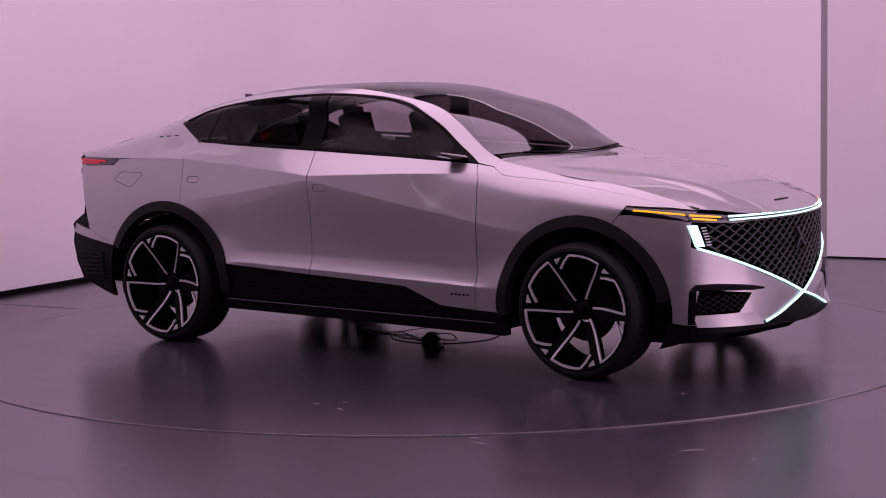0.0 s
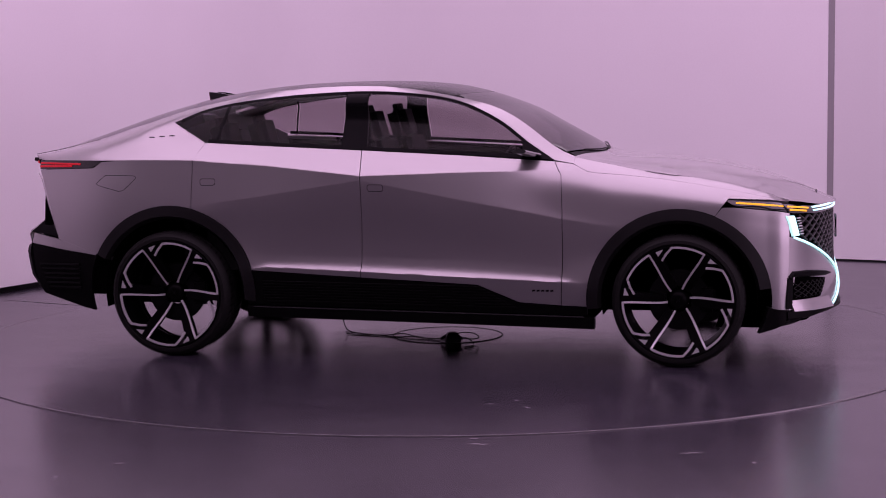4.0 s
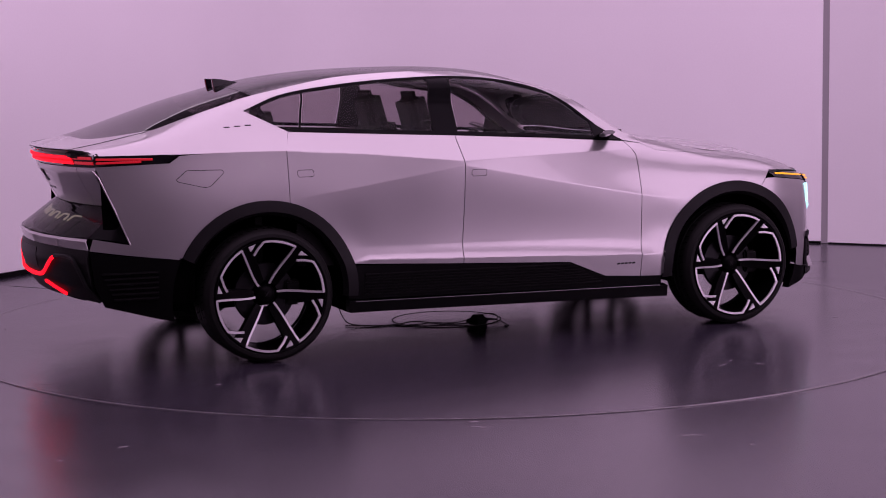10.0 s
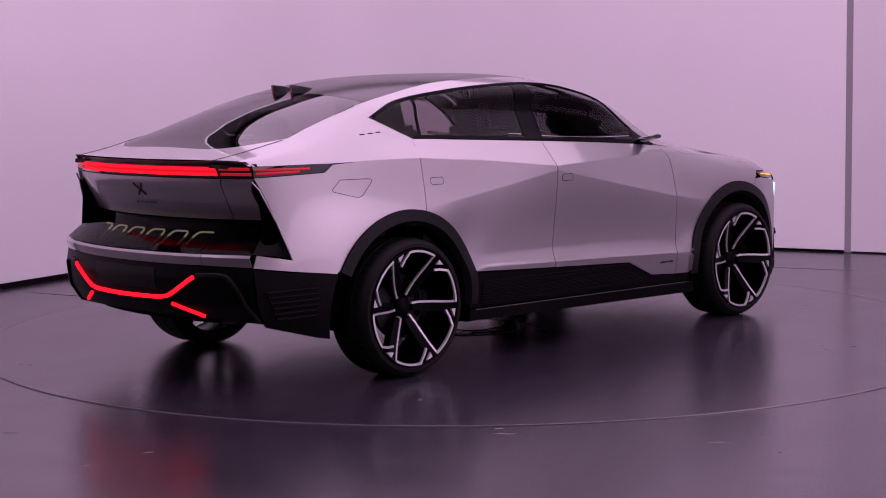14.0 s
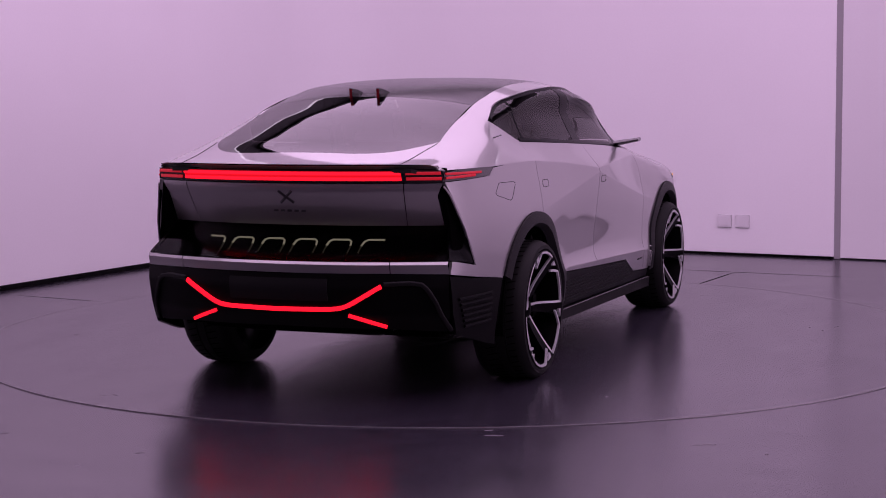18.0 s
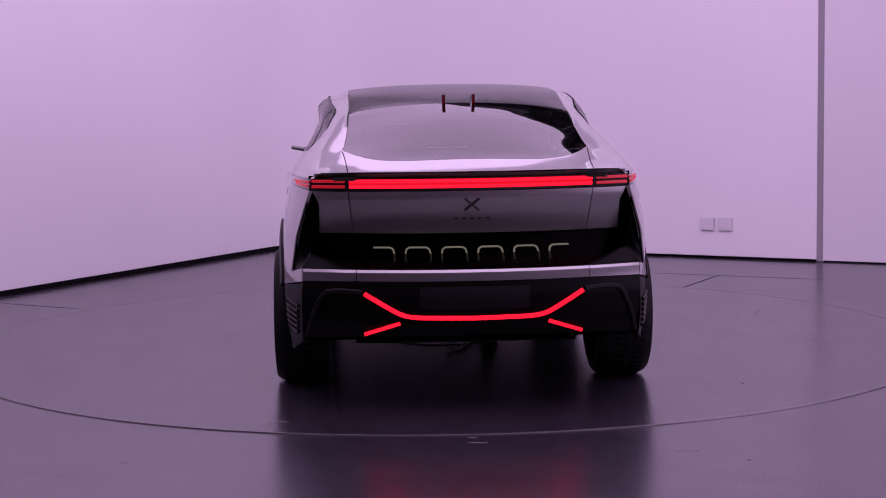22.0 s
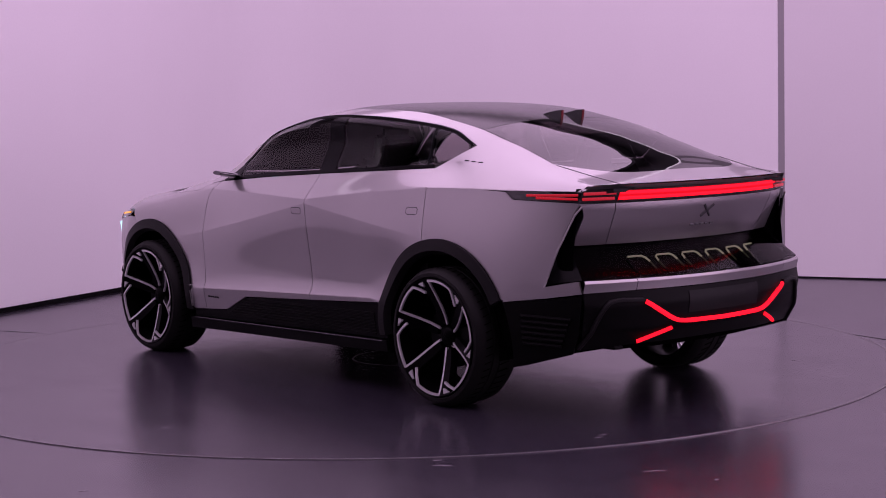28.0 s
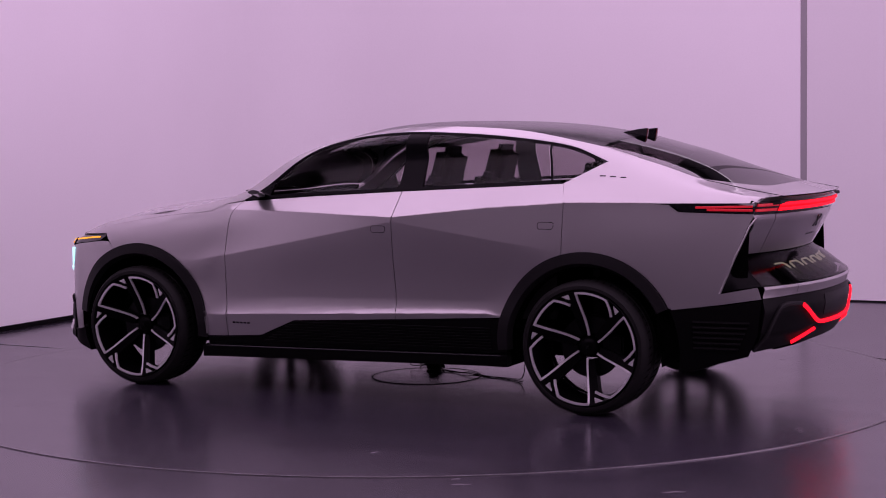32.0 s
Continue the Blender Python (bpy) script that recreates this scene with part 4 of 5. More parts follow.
    nose = [(2.09 + 0.28 * (1 - (abs(y) / 0.735) ** 2.4), y) for y in np.linspace(-0.735, 0.735, 31)]
    ce = float(edge_y(0.90))
    cowl = [(0.90 + 0.10 * (1 - (y / ce) ** 2), y) for y in np.linspace(-ce, ce, 21)]
    g = coons(cowl, yline(0.90, 2.09, edge_y, 1), nose, yline(0.90, 2.09, edge_y, -1), 120, 110)
    P = on_top(g)
    # raised middle of the bonnet with two soft creases
    half = 0.66 - 0.14 * (g[..., 0] - 1.0)
    cw = np.clip((half - np.abs(g[..., 1])) / 0.16, 0, 1)
    P[..., 2] += 0.013 * (1 - (1 - cw) ** 2) * step01(0.92, 1.35, g[..., 0]) * step01(2.30, 1.95, g[..., 0])
    panel("bonnet", P, PAINT, car, "silver bonnet with a raised centre", gap=0.0, lip=0.0)
    we, re = float(edge_y(0.84)), float(edge_y(0.15))
    g = coons([(0.15 + 0.12 * (1 - (y / re) ** 2), y) for y in np.linspace(-re, re, 15)], yline(0.15, 0.84, edge_y, 1), [(0.84 + 0.15 * (1 - (y / we) ** 2), y) for y in np.linspace(-we, we, 15)], yline(0.15, 0.84, edge_y, -1), 60, 50)
    panel("windscreen", on_top(g), ROOFGLASS, car, "dark tinted windscreen", lip=0.0)
    g = coons([(-1.47 - 0.05 * (1 - (y / 0.6) ** 2), y) for y in np.linspace(-0.60, 0.60, 15)], yline(-1.47, 0.15, edge_y, 1), [(0.15 + 0.12 * (1 - (y / re) ** 2), y) for y in np.linspace(-re, re, 15)], yline(-1.47, 0.15, edge_y, -1), 50, 70)
    panel("roof_glass", on_top(g), ROOFM, car, "dark panoramic roof glass")
    back = [(-1.47 - 0.05 * (1 - (y / 0.6) ** 2), y) for y in np.linspace(-0.60, 0.60, 15)]
    ge = float(edge_y(-2.04))
    low = [(-2.04 - 0.34 * (1 - (abs(y) / ge) ** 5.0), y) for y in np.linspace(-ge, ge, 41)]
    g = coons(low, yline(-2.04, -1.47, edge_y, 1), back, yline(-2.04, -1.47, edge_y, -1), 60, 50)
    panel("rear_screen", on_top(g), ROOFGLASS, car, "dark glossy fastback rear window", lip=0.0)
    te = float(edge_y(-2.445))
    tail = [(float(rear_x(np.array([y]), np.array([1.168]))[0]), y) for y in np.linspace(-te, te, 41)]
    tail[0], tail[-1] = (-2.445, -te), (-2.445, te)
    g = coons(tail, yline(-2.445, -2.04, edge_y, 1), low, yline(-2.445, -2.04, edge_y, -1), 80, 40)
    panel("tailgate_deck", on_top(g), PAINT, car, "silver tailgate deck and spoiler lip", gap=0.0, lip=0.0)
    for sg in (-1, 1):
        bm = bmesh.new()
        seam = resample([(-2.07, 0.634), (-2.16, 0.624), (-2.30, 0.613), (-2.51, 0.604)], 24)
        tube(bm, on_top(seam * np.array((1, sg)), 0.0), 0.0022, 6)
        part("gate_seam", bm, DARK, car, "thin shut line of the tailgate")
    # near-black sheets added behind the panels: the gaps' shade as colour
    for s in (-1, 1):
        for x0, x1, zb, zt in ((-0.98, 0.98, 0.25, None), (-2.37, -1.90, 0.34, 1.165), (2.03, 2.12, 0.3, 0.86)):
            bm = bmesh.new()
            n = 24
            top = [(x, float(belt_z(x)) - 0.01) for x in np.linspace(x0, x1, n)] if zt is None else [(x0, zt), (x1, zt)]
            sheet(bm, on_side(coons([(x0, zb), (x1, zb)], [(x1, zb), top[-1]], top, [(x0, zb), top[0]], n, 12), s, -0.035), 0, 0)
            part("gap_shade", bm, DARK, car)
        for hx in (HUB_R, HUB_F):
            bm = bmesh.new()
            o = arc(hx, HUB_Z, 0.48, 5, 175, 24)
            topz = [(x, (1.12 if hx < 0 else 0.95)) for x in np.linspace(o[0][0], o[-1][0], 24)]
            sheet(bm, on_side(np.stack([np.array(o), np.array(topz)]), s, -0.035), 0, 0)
            part("gap_shade", bm, DARK, car)
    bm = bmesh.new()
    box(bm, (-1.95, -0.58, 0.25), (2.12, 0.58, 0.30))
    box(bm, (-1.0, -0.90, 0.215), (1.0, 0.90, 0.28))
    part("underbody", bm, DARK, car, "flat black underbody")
    # one more dark sheet, painting the shade under the bonnet's edges
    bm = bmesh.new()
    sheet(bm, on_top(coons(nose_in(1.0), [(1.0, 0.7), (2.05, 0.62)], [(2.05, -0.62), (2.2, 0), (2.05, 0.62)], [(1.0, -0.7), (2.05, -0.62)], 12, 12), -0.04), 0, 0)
    part("bonnet_gap_shade", bm, DARK, car)
    return car


def nose_in(x):
    return [(x, -0.7), (x, 0.7)]


def build_wheel(mirror):
    """A wheel with its outer face towards +y, its axle at the origin."""
    w = new("wheel")
    R = TYRE
    bm = bmesh.new()
    revolve(bm, [(0.316, -0.012), (0.326, -0.001), (0.344, -0.003), (0.357, -0.018), (R - 0.003, -0.040), (R, -0.065), (R, -0.098), (R - 0.006, -0.101), (R - 0.006, -0.106), (R, -0.109), (R, -0.150), (R - 0.006, -0.153), (R - 0.006, -0.158), (R, -0.161), (R, -0.225), (R - 0.002, -0.265), (0.350, -0.292), (0.30, -0.305)], 80)
    tyre = part("tyre", bm, RUBBER, w, "low black tyre")
    bm = bmesh.new()
    for k in range(56):
        m = pose(0, 0, 0, 0, k * 360 / 56, 0)
        for y0, y1 in ((-0.096, -0.052), (-0.225, -0.163)):
            box(bm, (R - 0.001, y0, -0.0022), (R + 0.0012, y1, 0.0022), m @ pose(0, 0, 0, 14, 0, 0))
    tagged(part("tread", bm, DARK, tyre, "cut tread grooves"), kind="stuff")
    bm = bmesh.new()
    revolve(bm, [(0.318, -0.006), (0.313, 0.001), (0.307, -0.002), (0.302, -0.03), (0.284, -0.20), (0.296, -0.25)], 80)
    part("rim", bm, RIMDARK, w, "dark alloy rim")
    bm = bmesh.new()
    revolve(bm, [(0.075, -0.13), (0.17, -0.13), (0.175, -0.135), (0.175, -0.152), (0.17, -0.157), (0.075, -0.157)], 48)
    part("brake_disc", bm, STEEL, w, "dull steel brake disc")
    bm = rounded_box((-0.20, -0.175, -0.07), (-0.115, -0.105, 0.07), 0.012)
    part("brake_caliper", bm, BLACK, w, "black brake caliper")
    bm = bmesh.new()
    revolve(bm, [(0.0005, -0.082), (0.026, -0.082), (0.031, -0.085), (0.042, -0.089), (0.050, -0.097), (0.056, -0.106), (0.058, -0.16)], 40)
    hub = part("hub", bm, RIMDARK, w, "black hub cap")
    bm = bmesh.new()
    for a in (52, -52):
        box(bm, (-0.015, -0.0825, -0.0018), (0.015, -0.0805, 0.0018), pose(0, 0, 0, 0, a, 0))
    part("hub_mark", bm, STEEL, hub, "small bright cross mark")

    def at(r, deg, y=0.0):
        a = radians(38 - deg if mirror else deg)
        return Vector((-1.045 * r * math.cos(a), y, 1.045 * r * math.sin(a)))

    def bar(bm, pts, hw):
        prev = None
        for i, p in enumerate(pts):
            d = (pts[min(i + 1, len(pts) - 1)] - pts[max(i - 1, 0)]).normalized()
            sd = d.cross(Vector((0, 1, 0))).normalized() * hw
            dn, up = Vector((0, -0.010, 0)), Vector((0, 0.0015, 0))
            row = [bm.verts.new(q) for q in (p - sd + dn, p - sd + up, p + sd + up, p + sd + dn)]
            if prev:
                for j in range(4):
                    bm.faces.new((prev[j], prev[(j + 1) % 4], row[(j + 1) % 4], row[j]))
            else:
                bm.faces.new(row)
            prev = row
        bm.faces.new(prev[::-1])

    def prism(bm, pts, depth):
        top = [bm.verts.new(p) for p in pts]
        low = [bm.verts.new(p - Vector((0, depth, 0))) for p in pts]
        bm.faces.new(top), bm.faces.new(low[::-1])
        for k in range(len(pts)):
            bm.faces.new((top[k], low[k], low[(k + 1) % len(pts)], top[(k + 1) % len(pts)]))

    def face_y(r):
        return -0.098 + 0.097 * (max(r - 0.05, 0) / 0.247) ** 1.35

    for k in range(6):
        a = 60 * k
        bm = bmesh.new()
        rows = []
        for i in range(9):
            r = 0.070 + 0.226 * i / 8
            u = i / 8
            a0, a1 = a + 2.5 - 1.5 * u + 6 * (1 - u), a - 13 * (0.35 + 0.65 * u) - 16 * (1 - u) ** 2
            y = face_y(r)
            rows.append([bm.verts.new(q) for q in (at(r, a0, y - 0.05), at(r, a0, y), at(r, a1, y), at(r, a1, y - 0.05))])
        for p, q in zip(rows, rows[1:]):
            for j in range(4):
                bm.faces.new((p[j], p[(j + 1) % 4], q[(j + 1) % 4], q[j]))
        bm.faces.new(rows[0]), bm.faces.new(rows[-1][::-1])
        spoke = part("spoke", bm, RIMDARK, w, "black spoke with bright machined edges")
        bm = bmesh.new()
        bar(bm, [at(r, a + 1.2 + 9 * (1 - (r - 0.08) / 0.21) ** 2, face_y(r)) for r in np.linspace(0.060, 0.292, 10)], 0.0058)
        bar(bm, [at(0.2915, a + b, -0.001) for b in np.linspace(0.5, 36.5, 12)], 0.0062)
        bar(bm, [at(0.2915, a + 36, -0.001), at(0.262, a + 43.5, -0.007), at(0.234, a + 51, -0.013)], 0.0062)
        part("spoke_edge", bm, ALLOY, spoke, "bright machined edge")
        bm = bmesh.new()
        prism(bm, [at(0.290, a + 45, -0.001), at(0.290, a + 53.5, -0.001), at(0.262, a + 53, -0.002)], 0.012)
        part("spoke_tip", bm, ALLOY, spoke, "small bright triangle")
    return w



def on_both(g, s):
    """Places on the front face for the side s, from (y outwards, z)."""
    g = np.array(g, float)
    g[..., 0] *= s
    return g


def diamond_bars(inside, dy, dz, field, parent, mat, width=0.006, height=0.006, n=60, name="mesh_bar", nrm=(1, 0, 0), ymax=0.85, zlo=0.3, zhi=0.9):
    """Crossing slanted bars over the part of a face where inside(y, z) holds."""
    for sgn in (1, -1):
        c = -ymax - 3.0
        while c < ymax + 3.0:
            zs = np.linspace(zlo, zhi, n)
            ys = c + sgn * (zs - zlo) * dy / dz
            ok = np.array([inside(y, z) for y, z in zip(ys, zs)])
            runs, start = [], None
            for i in range(n + 1):
                if i < n and ok[i]:
                    start = i if start is None else start
                elif start is not None:
                    if i - start >= 3:
                        runs.append((start, i - 1))
                    start = None
            for a, b in runs:
                m = max(2, (b - a) // 5 + 2)
                zz = np.linspace(zs[a], zs[b], m)
                yy = np.interp(zz, zs, ys)
                strip(name, field(np.stack([yy, zz], 1), 0.0), Vector(nrm), width, height, mat, parent)
            c += dy


def build_front(car):
    XS = 2.105
    for s in (-1, 1):
        left = arc(HUB_F, HUB_Z, 0.515, -6, 67, 24)
        low = [left[0], (2.06, 0.305), (XS, 0.300)]
        right = [(XS, 0.300), (XS, 0.842)]
        top = [left[-1], (1.74, 0.880), (1.81, 0.880), (2.05, 0.853), (XS, 0.842)]
        panel("bumper_side", on_side(coons(low, right, top, left, 30, 36), s), PAINT, car, "silver front bumper corner", gap=0.0, lip=0.004)
        # lamp housing on the flank and its light
        g = coons([(1.765, 0.915), (1.81, 0.883), (2.05, 0.856), (XS, 0.845)], [(XS, 0.845), (XS, 0.893)], [(1.768, 0.924), (2.0, 0.912), (XS, 0.898)], [(1.765, 0.915), (1.768, 0.924)], 20, 6)
        lamp_side = panel("head_lamp", on_side(g, s, 0.001), GLOSS, car, "slim black headlamp blade")
        pts = on_side(np.array([(1.815, 0.906), (1.90, 0.900), (2.0, 0.890), (2.06, 0.883), (XS, 0.874)]), s, 0.003)
        strip("indicator", pts, Vector((0.3, s, 0)), 0.010, 0.003, AMBER, lamp_side, "glowing amber indicator strip")
        # the housing turns on to the front
        g = coons(on_both([(0.843, 0.842), (0.655, 0.828)], s), on_both([(0.655, 0.828), (0.655, 0.873)], s), on_both([(0.843, 0.895), (0.655, 0.873)], s), on_both([(0.843, 0.842), (0.843, 0.895)], s), 10, 5)
        hl = panel("head_lamp_corner", on_front(g, 0.002), GLOSS, car, "black headlamp corner")
        for z0, y1 in ((0.863, 0.690), (0.845, 0.720)):
            pts = on_front(on_both(np.array([(y, z0 + 0.018 * (y - 0.69) / 0.15) for y in np.linspace(0.832, y1, 6)]), s), 0.004)
            strip("indicator", pts, Vector((1, 0.5 * s, 0)), 0.010, 0.003, AMBER, hl, "glowing amber indicator strip")
        # upright day light
        g = coons(on_both([(0.828, 0.712), (0.790, 0.716)], s), on_both([(0.790, 0.716), (0.822, 0.828)], s), on_both([(0.862, 0.828), (0.822, 0.828)], s), on_both([(0.828, 0.712), (0.862, 0.828)], s), 4, 8)
        panel("day_light", on_front(g, 0.010), WHITE_LED, car, "glowing white upright day light", gap=0.0)
        for k in range(7):
            z = 0.722 + 0.015 * k
            y = 0.775 + 0.032 * (z - 0.712) / 0.116
            pts = on_front(on_both(np.array([(y, z), (y - 0.022, z + 0.001)]), s), 0.006)
            strip("lamp_fin", pts, Vector((1, 0.3 * s, 0)), 0.006, 0.004, ALLOY, car)
        # cheek between the light lines and the lip
        low = on_both([(0.843, 0.300), (0.65, 0.288), (0.46, 0.288)], s)
        right = on_both([(0.46, 0.288), (0.30, 0.325), (0.015, 0.398)], s)
        top = on_both([(0.843, 0.712), (0.60, 0.617), (0.40, 0.545), (0.20, 0.474), (0.015, 0.408)], s)
        left = on_both([(0.843, 0.300), (0.843, 0.712)], s)
        P = on_front(coons(low, right, top, left, 40, 30))
        panel("bumper_cheek", P, PAINT, car, "silver front bumper face", gap=0.0, lip=0.004)
        # chin under the inlet
        g = coons(on_both([(0.838, 0.292), (0.47, 0.281)], s), on_both([(0.47, 0.281), (0.50, 0.345)], s), on_both([(0.838, 0.352), (0.50, 0.345)], s), on_both([(0.838, 0.292), (0.838, 0.352)], s), 16, 8)
        P = on_front(g, 0.004)
        P[..., 0] += np.linspace(0.022, 0.0, 8)[:, None]
        panel("chin_blade", P, PAINT, car, "silver chin blade under the air inlet", gap=0)
        # air inlet with a fin over it
        g = coons(on_both([(0.845, 0.352), (0.62, 0.352)], s), on_both([(0.62, 0.352), (0.515, 0.452)], s), on_both([(0.812, 0.492), (0.515, 0.462)], s), on_both([(0.845, 0.352), (0.812, 0.492)], s), 14, 10)
        inlet = panel("air_inlet", on_front(g, 0.004), DARK, car, "black meshed air inlet")
        inside = lambda y, z, s=s: 0.365 < z < 0.455 and 0.60 - (z - 0.365) * 0.9 < s * y < 0.825
        diamond_bars(inside, 0.045, 0.03, lambda q, o: on_front(q, 0.004), inlet, CLAD, 0.004, 0.003, 50, ymax=0.84, zlo=0.36, zhi=0.46)
        fin = np.array([(0.838, 0.480), (0.820, 0.500), (0.72, 0.496), (0.60, 0.486), (0.50, 0.476), (0.42, 0.468)])
        strip("inlet_fin", on_front(on_both(fin, s), -0.010), [Vector((1, 0.35 * s, 0))] * 6, 0.034, 0.022, BLACK, car, "black fin over the air inlet", taper=[0.7, 1, 1.1, 1, 0.8, 0.35])
        pts = np.array([(0.838, 0.480), (0.840, 0.42), (0.842, 0.36), (0.842, 0.305)])
        strip("inlet_edge", on_front(on_both(pts, s), 0.0), [Vector((0.6, s, 0))] * 4, 0.040, 0.005, BLACK, car, "black blade at the inlet's outer edge")
        # light lines: a long bar that crosses the other in the middle and ends on the far side
        main = [(0.822, 0.706), (0.60, 0.622), (0.40, 0.550), (0.20, 0.477), (0.0, 0.403)]
        strip("light_line", on_front(on_both(resample(main, 14), s), 0.006), Vector((1, 0, 0.1)), 0.0115, 0.006, WHITE_LED, car, "glowing blue-white light line")
        leg = [(0.0, 0.403), (-0.16, 0.362), (-0.30, 0.320), (-0.43, 0.288)]
        strip("light_line", on_front(on_both(resample(leg, 10), s), 0.007), Vector((1, 0, 0.1)), 0.0115, 0.006, WHITE_LED, car, "glowing blue-white light line")
    # grille
    g = coons([(-0.80, 0.705), (-0.40, 0.55), (0.0, 0.405), (0.40, 0.55), (0.80, 0.705)], [(0.80, 0.705), (0.79, 0.835)], [(-0.79, 0.835), (0.79, 0.835)], [(-0.80, 0.705), (-0.79, 0.835)], 41, 18)
    grille = panel("grille", on_front(g, -0.028), DARK, car, "black diamond-mesh grille", gap=0.0)

    def inside(y, z):
        return z < 0.83 and z > 0.420 + 0.372 * abs(y) and abs(y) < 0.775

    diamond_bars(inside, 0.082, 0.052, lambda q, o: on_front(q, -0.010), grille, LATTICE, 0.008, 0.008, 90, ymax=0.8, zlo=0.41, zhi=0.835)
    # emblem: a plain cross
    for a, b in (((-0.062, 0.765), (0.062, 0.648)), ((0.062, 0.765), (-0.062, 0.648))):
        strip("emblem", on_front(resample([a, b], 4), 0.008), Vector((1, 0, 0)), 0.020, 0.008, CHROME, grille, "plain dark metal cross emblem")
    # light bar under the bonnet edge
    g = coons([(-0.655, 0.826), (0.0, 0.826), (0.655, 0.826)], [(0.655, 0.826), (0.655, 0.873)], [(-0.655, 0.873), (0.0, 0.866), (0.655, 0.873)], [(-0.655, 0.826), (-0.655, 0.873)], 31, 4)
    lightbar = panel("light_bar", on_front(g, 0.001), GLOSS, car, "black housing of the front light bar")
    for z0, w in ((0.858, 0.010), (0.840, 0.009)):
        pts = on_front(np.array([(y, z0 + 0.006 * (abs(y) / 0.65)) for y in np.linspace(-0.645, 0.645, 31)]), 0.004)
        strip("light_strip", pts, Vector((1, 0, 0)), w, 0.005, WHITE_LED, lightbar, "glowing white light strip")
    # lettering on the bonnet's edge, as plain bars
    for k in range(4):
        y = -0.075 + 0.05 * k
        pts = on_top(np.array([(2.255, y - 0.014), (2.255, y + 0.014)]), 0.004)
        strip("badge_bar", pts, Vector((0.4, 0, 1)), 0.008, 0.003, BLACK, car, "small dark badge bar")
    # centre of the lip and the lip itself
    g = coons([(-0.46, 0.270), (0.0, 0.250), (0.46, 0.270)], [(0.46, 0.270), (0.455, 0.287)], [(-0.428, 0.287), (0.0, 0.397), (0.455, 0.287)], [(-0.46, 0.270), (-0.428, 0.287)], 31, 8)
    panel("lip_centre", on_front(g, -0.002), BLACK, car, "black middle of the front lip", gap=0)
    g = coons([(-0.850, 0.230), (-0.65, 0.252), (-0.5, 0.257), (0.0, 0.244), (0.5, 0.257), (0.65, 0.252), (0.850, 0.230)], [(0.850, 0.230), (0.855, 0.292)], [(-0.855, 0.292), (-0.65, 0.281), (-0.46, 0.279), (0.0, 0.260), (0.46, 0.279), (0.65, 0.281), (0.855, 0.292)], [(-0.850, 0.230), (-0.855, 0.292)], 41, 8)
    P = on_front(g, 0.010)
    P[0, :, 0] -= 0.03
    P[1, :, 0] -= 0.01
    panel("front_lip", P, BLACK, car, "black front lip", lip=0.05, gap=0)
    g = coons([(-0.80, 0.190), (0.0, 0.178), (0.80, 0.190)], [(0.80, 0.190), (0.84, 0.275)], [(-0.84, 0.275), (0.0, 0.245), (0.84, 0.275)], [(-0.80, 0.190), (-0.84, 0.275)], 31, 5)
    panel("lip_skirt", on_front(g, -0.15), BLACK, car, "black skirt under the front lip", gap=0)
    for s in (-1, 1):
        g = coons([(1.945, 0.172), (2.03, 0.196), (2.112, 0.232)], [(2.112, 0.232), (2.112, 0.299)], [(1.992, 0.318), (2.06, 0.303), (2.112, 0.299)], [(1.945, 0.172), (1.985, 0.262), (1.992, 0.318)], 14, 10)
        panel("lip_end", on_side(g, s, 0.008), BLACK, car, "black lip end", lip=0.05, gap=0)
    bm = bmesh.new()
    sheet(bm, np.array([[(x, y, z) for y, x in ((-0.85, 1.95), (-0.5, 2.20), (0, 2.30), (0.5, 2.20), (0.85, 1.95))] for x_, z in ((0, 0.20),)] + [[(1.7, y, 0.20) for y in (-0.85, -0.5, 0, 0.5, 0.85)]]), 0, 0)
    part("undertray", bm, DARK, car)
    # dark sheet added behind the front, its gaps' shade put into colour
    bm = bmesh.new()
    sheet(bm, on_front(coons([(-0.80, 0.30), (0.80, 0.30)], [(0.80, 0.30), (0.78, 0.86)], [(-0.78, 0.86), (0.78, 0.86)], [(-0.80, 0.30), (-0.78, 0.86)], 20, 10), -0.06), 0, 0)
    part("front_gap_shade", bm, DARK, car)


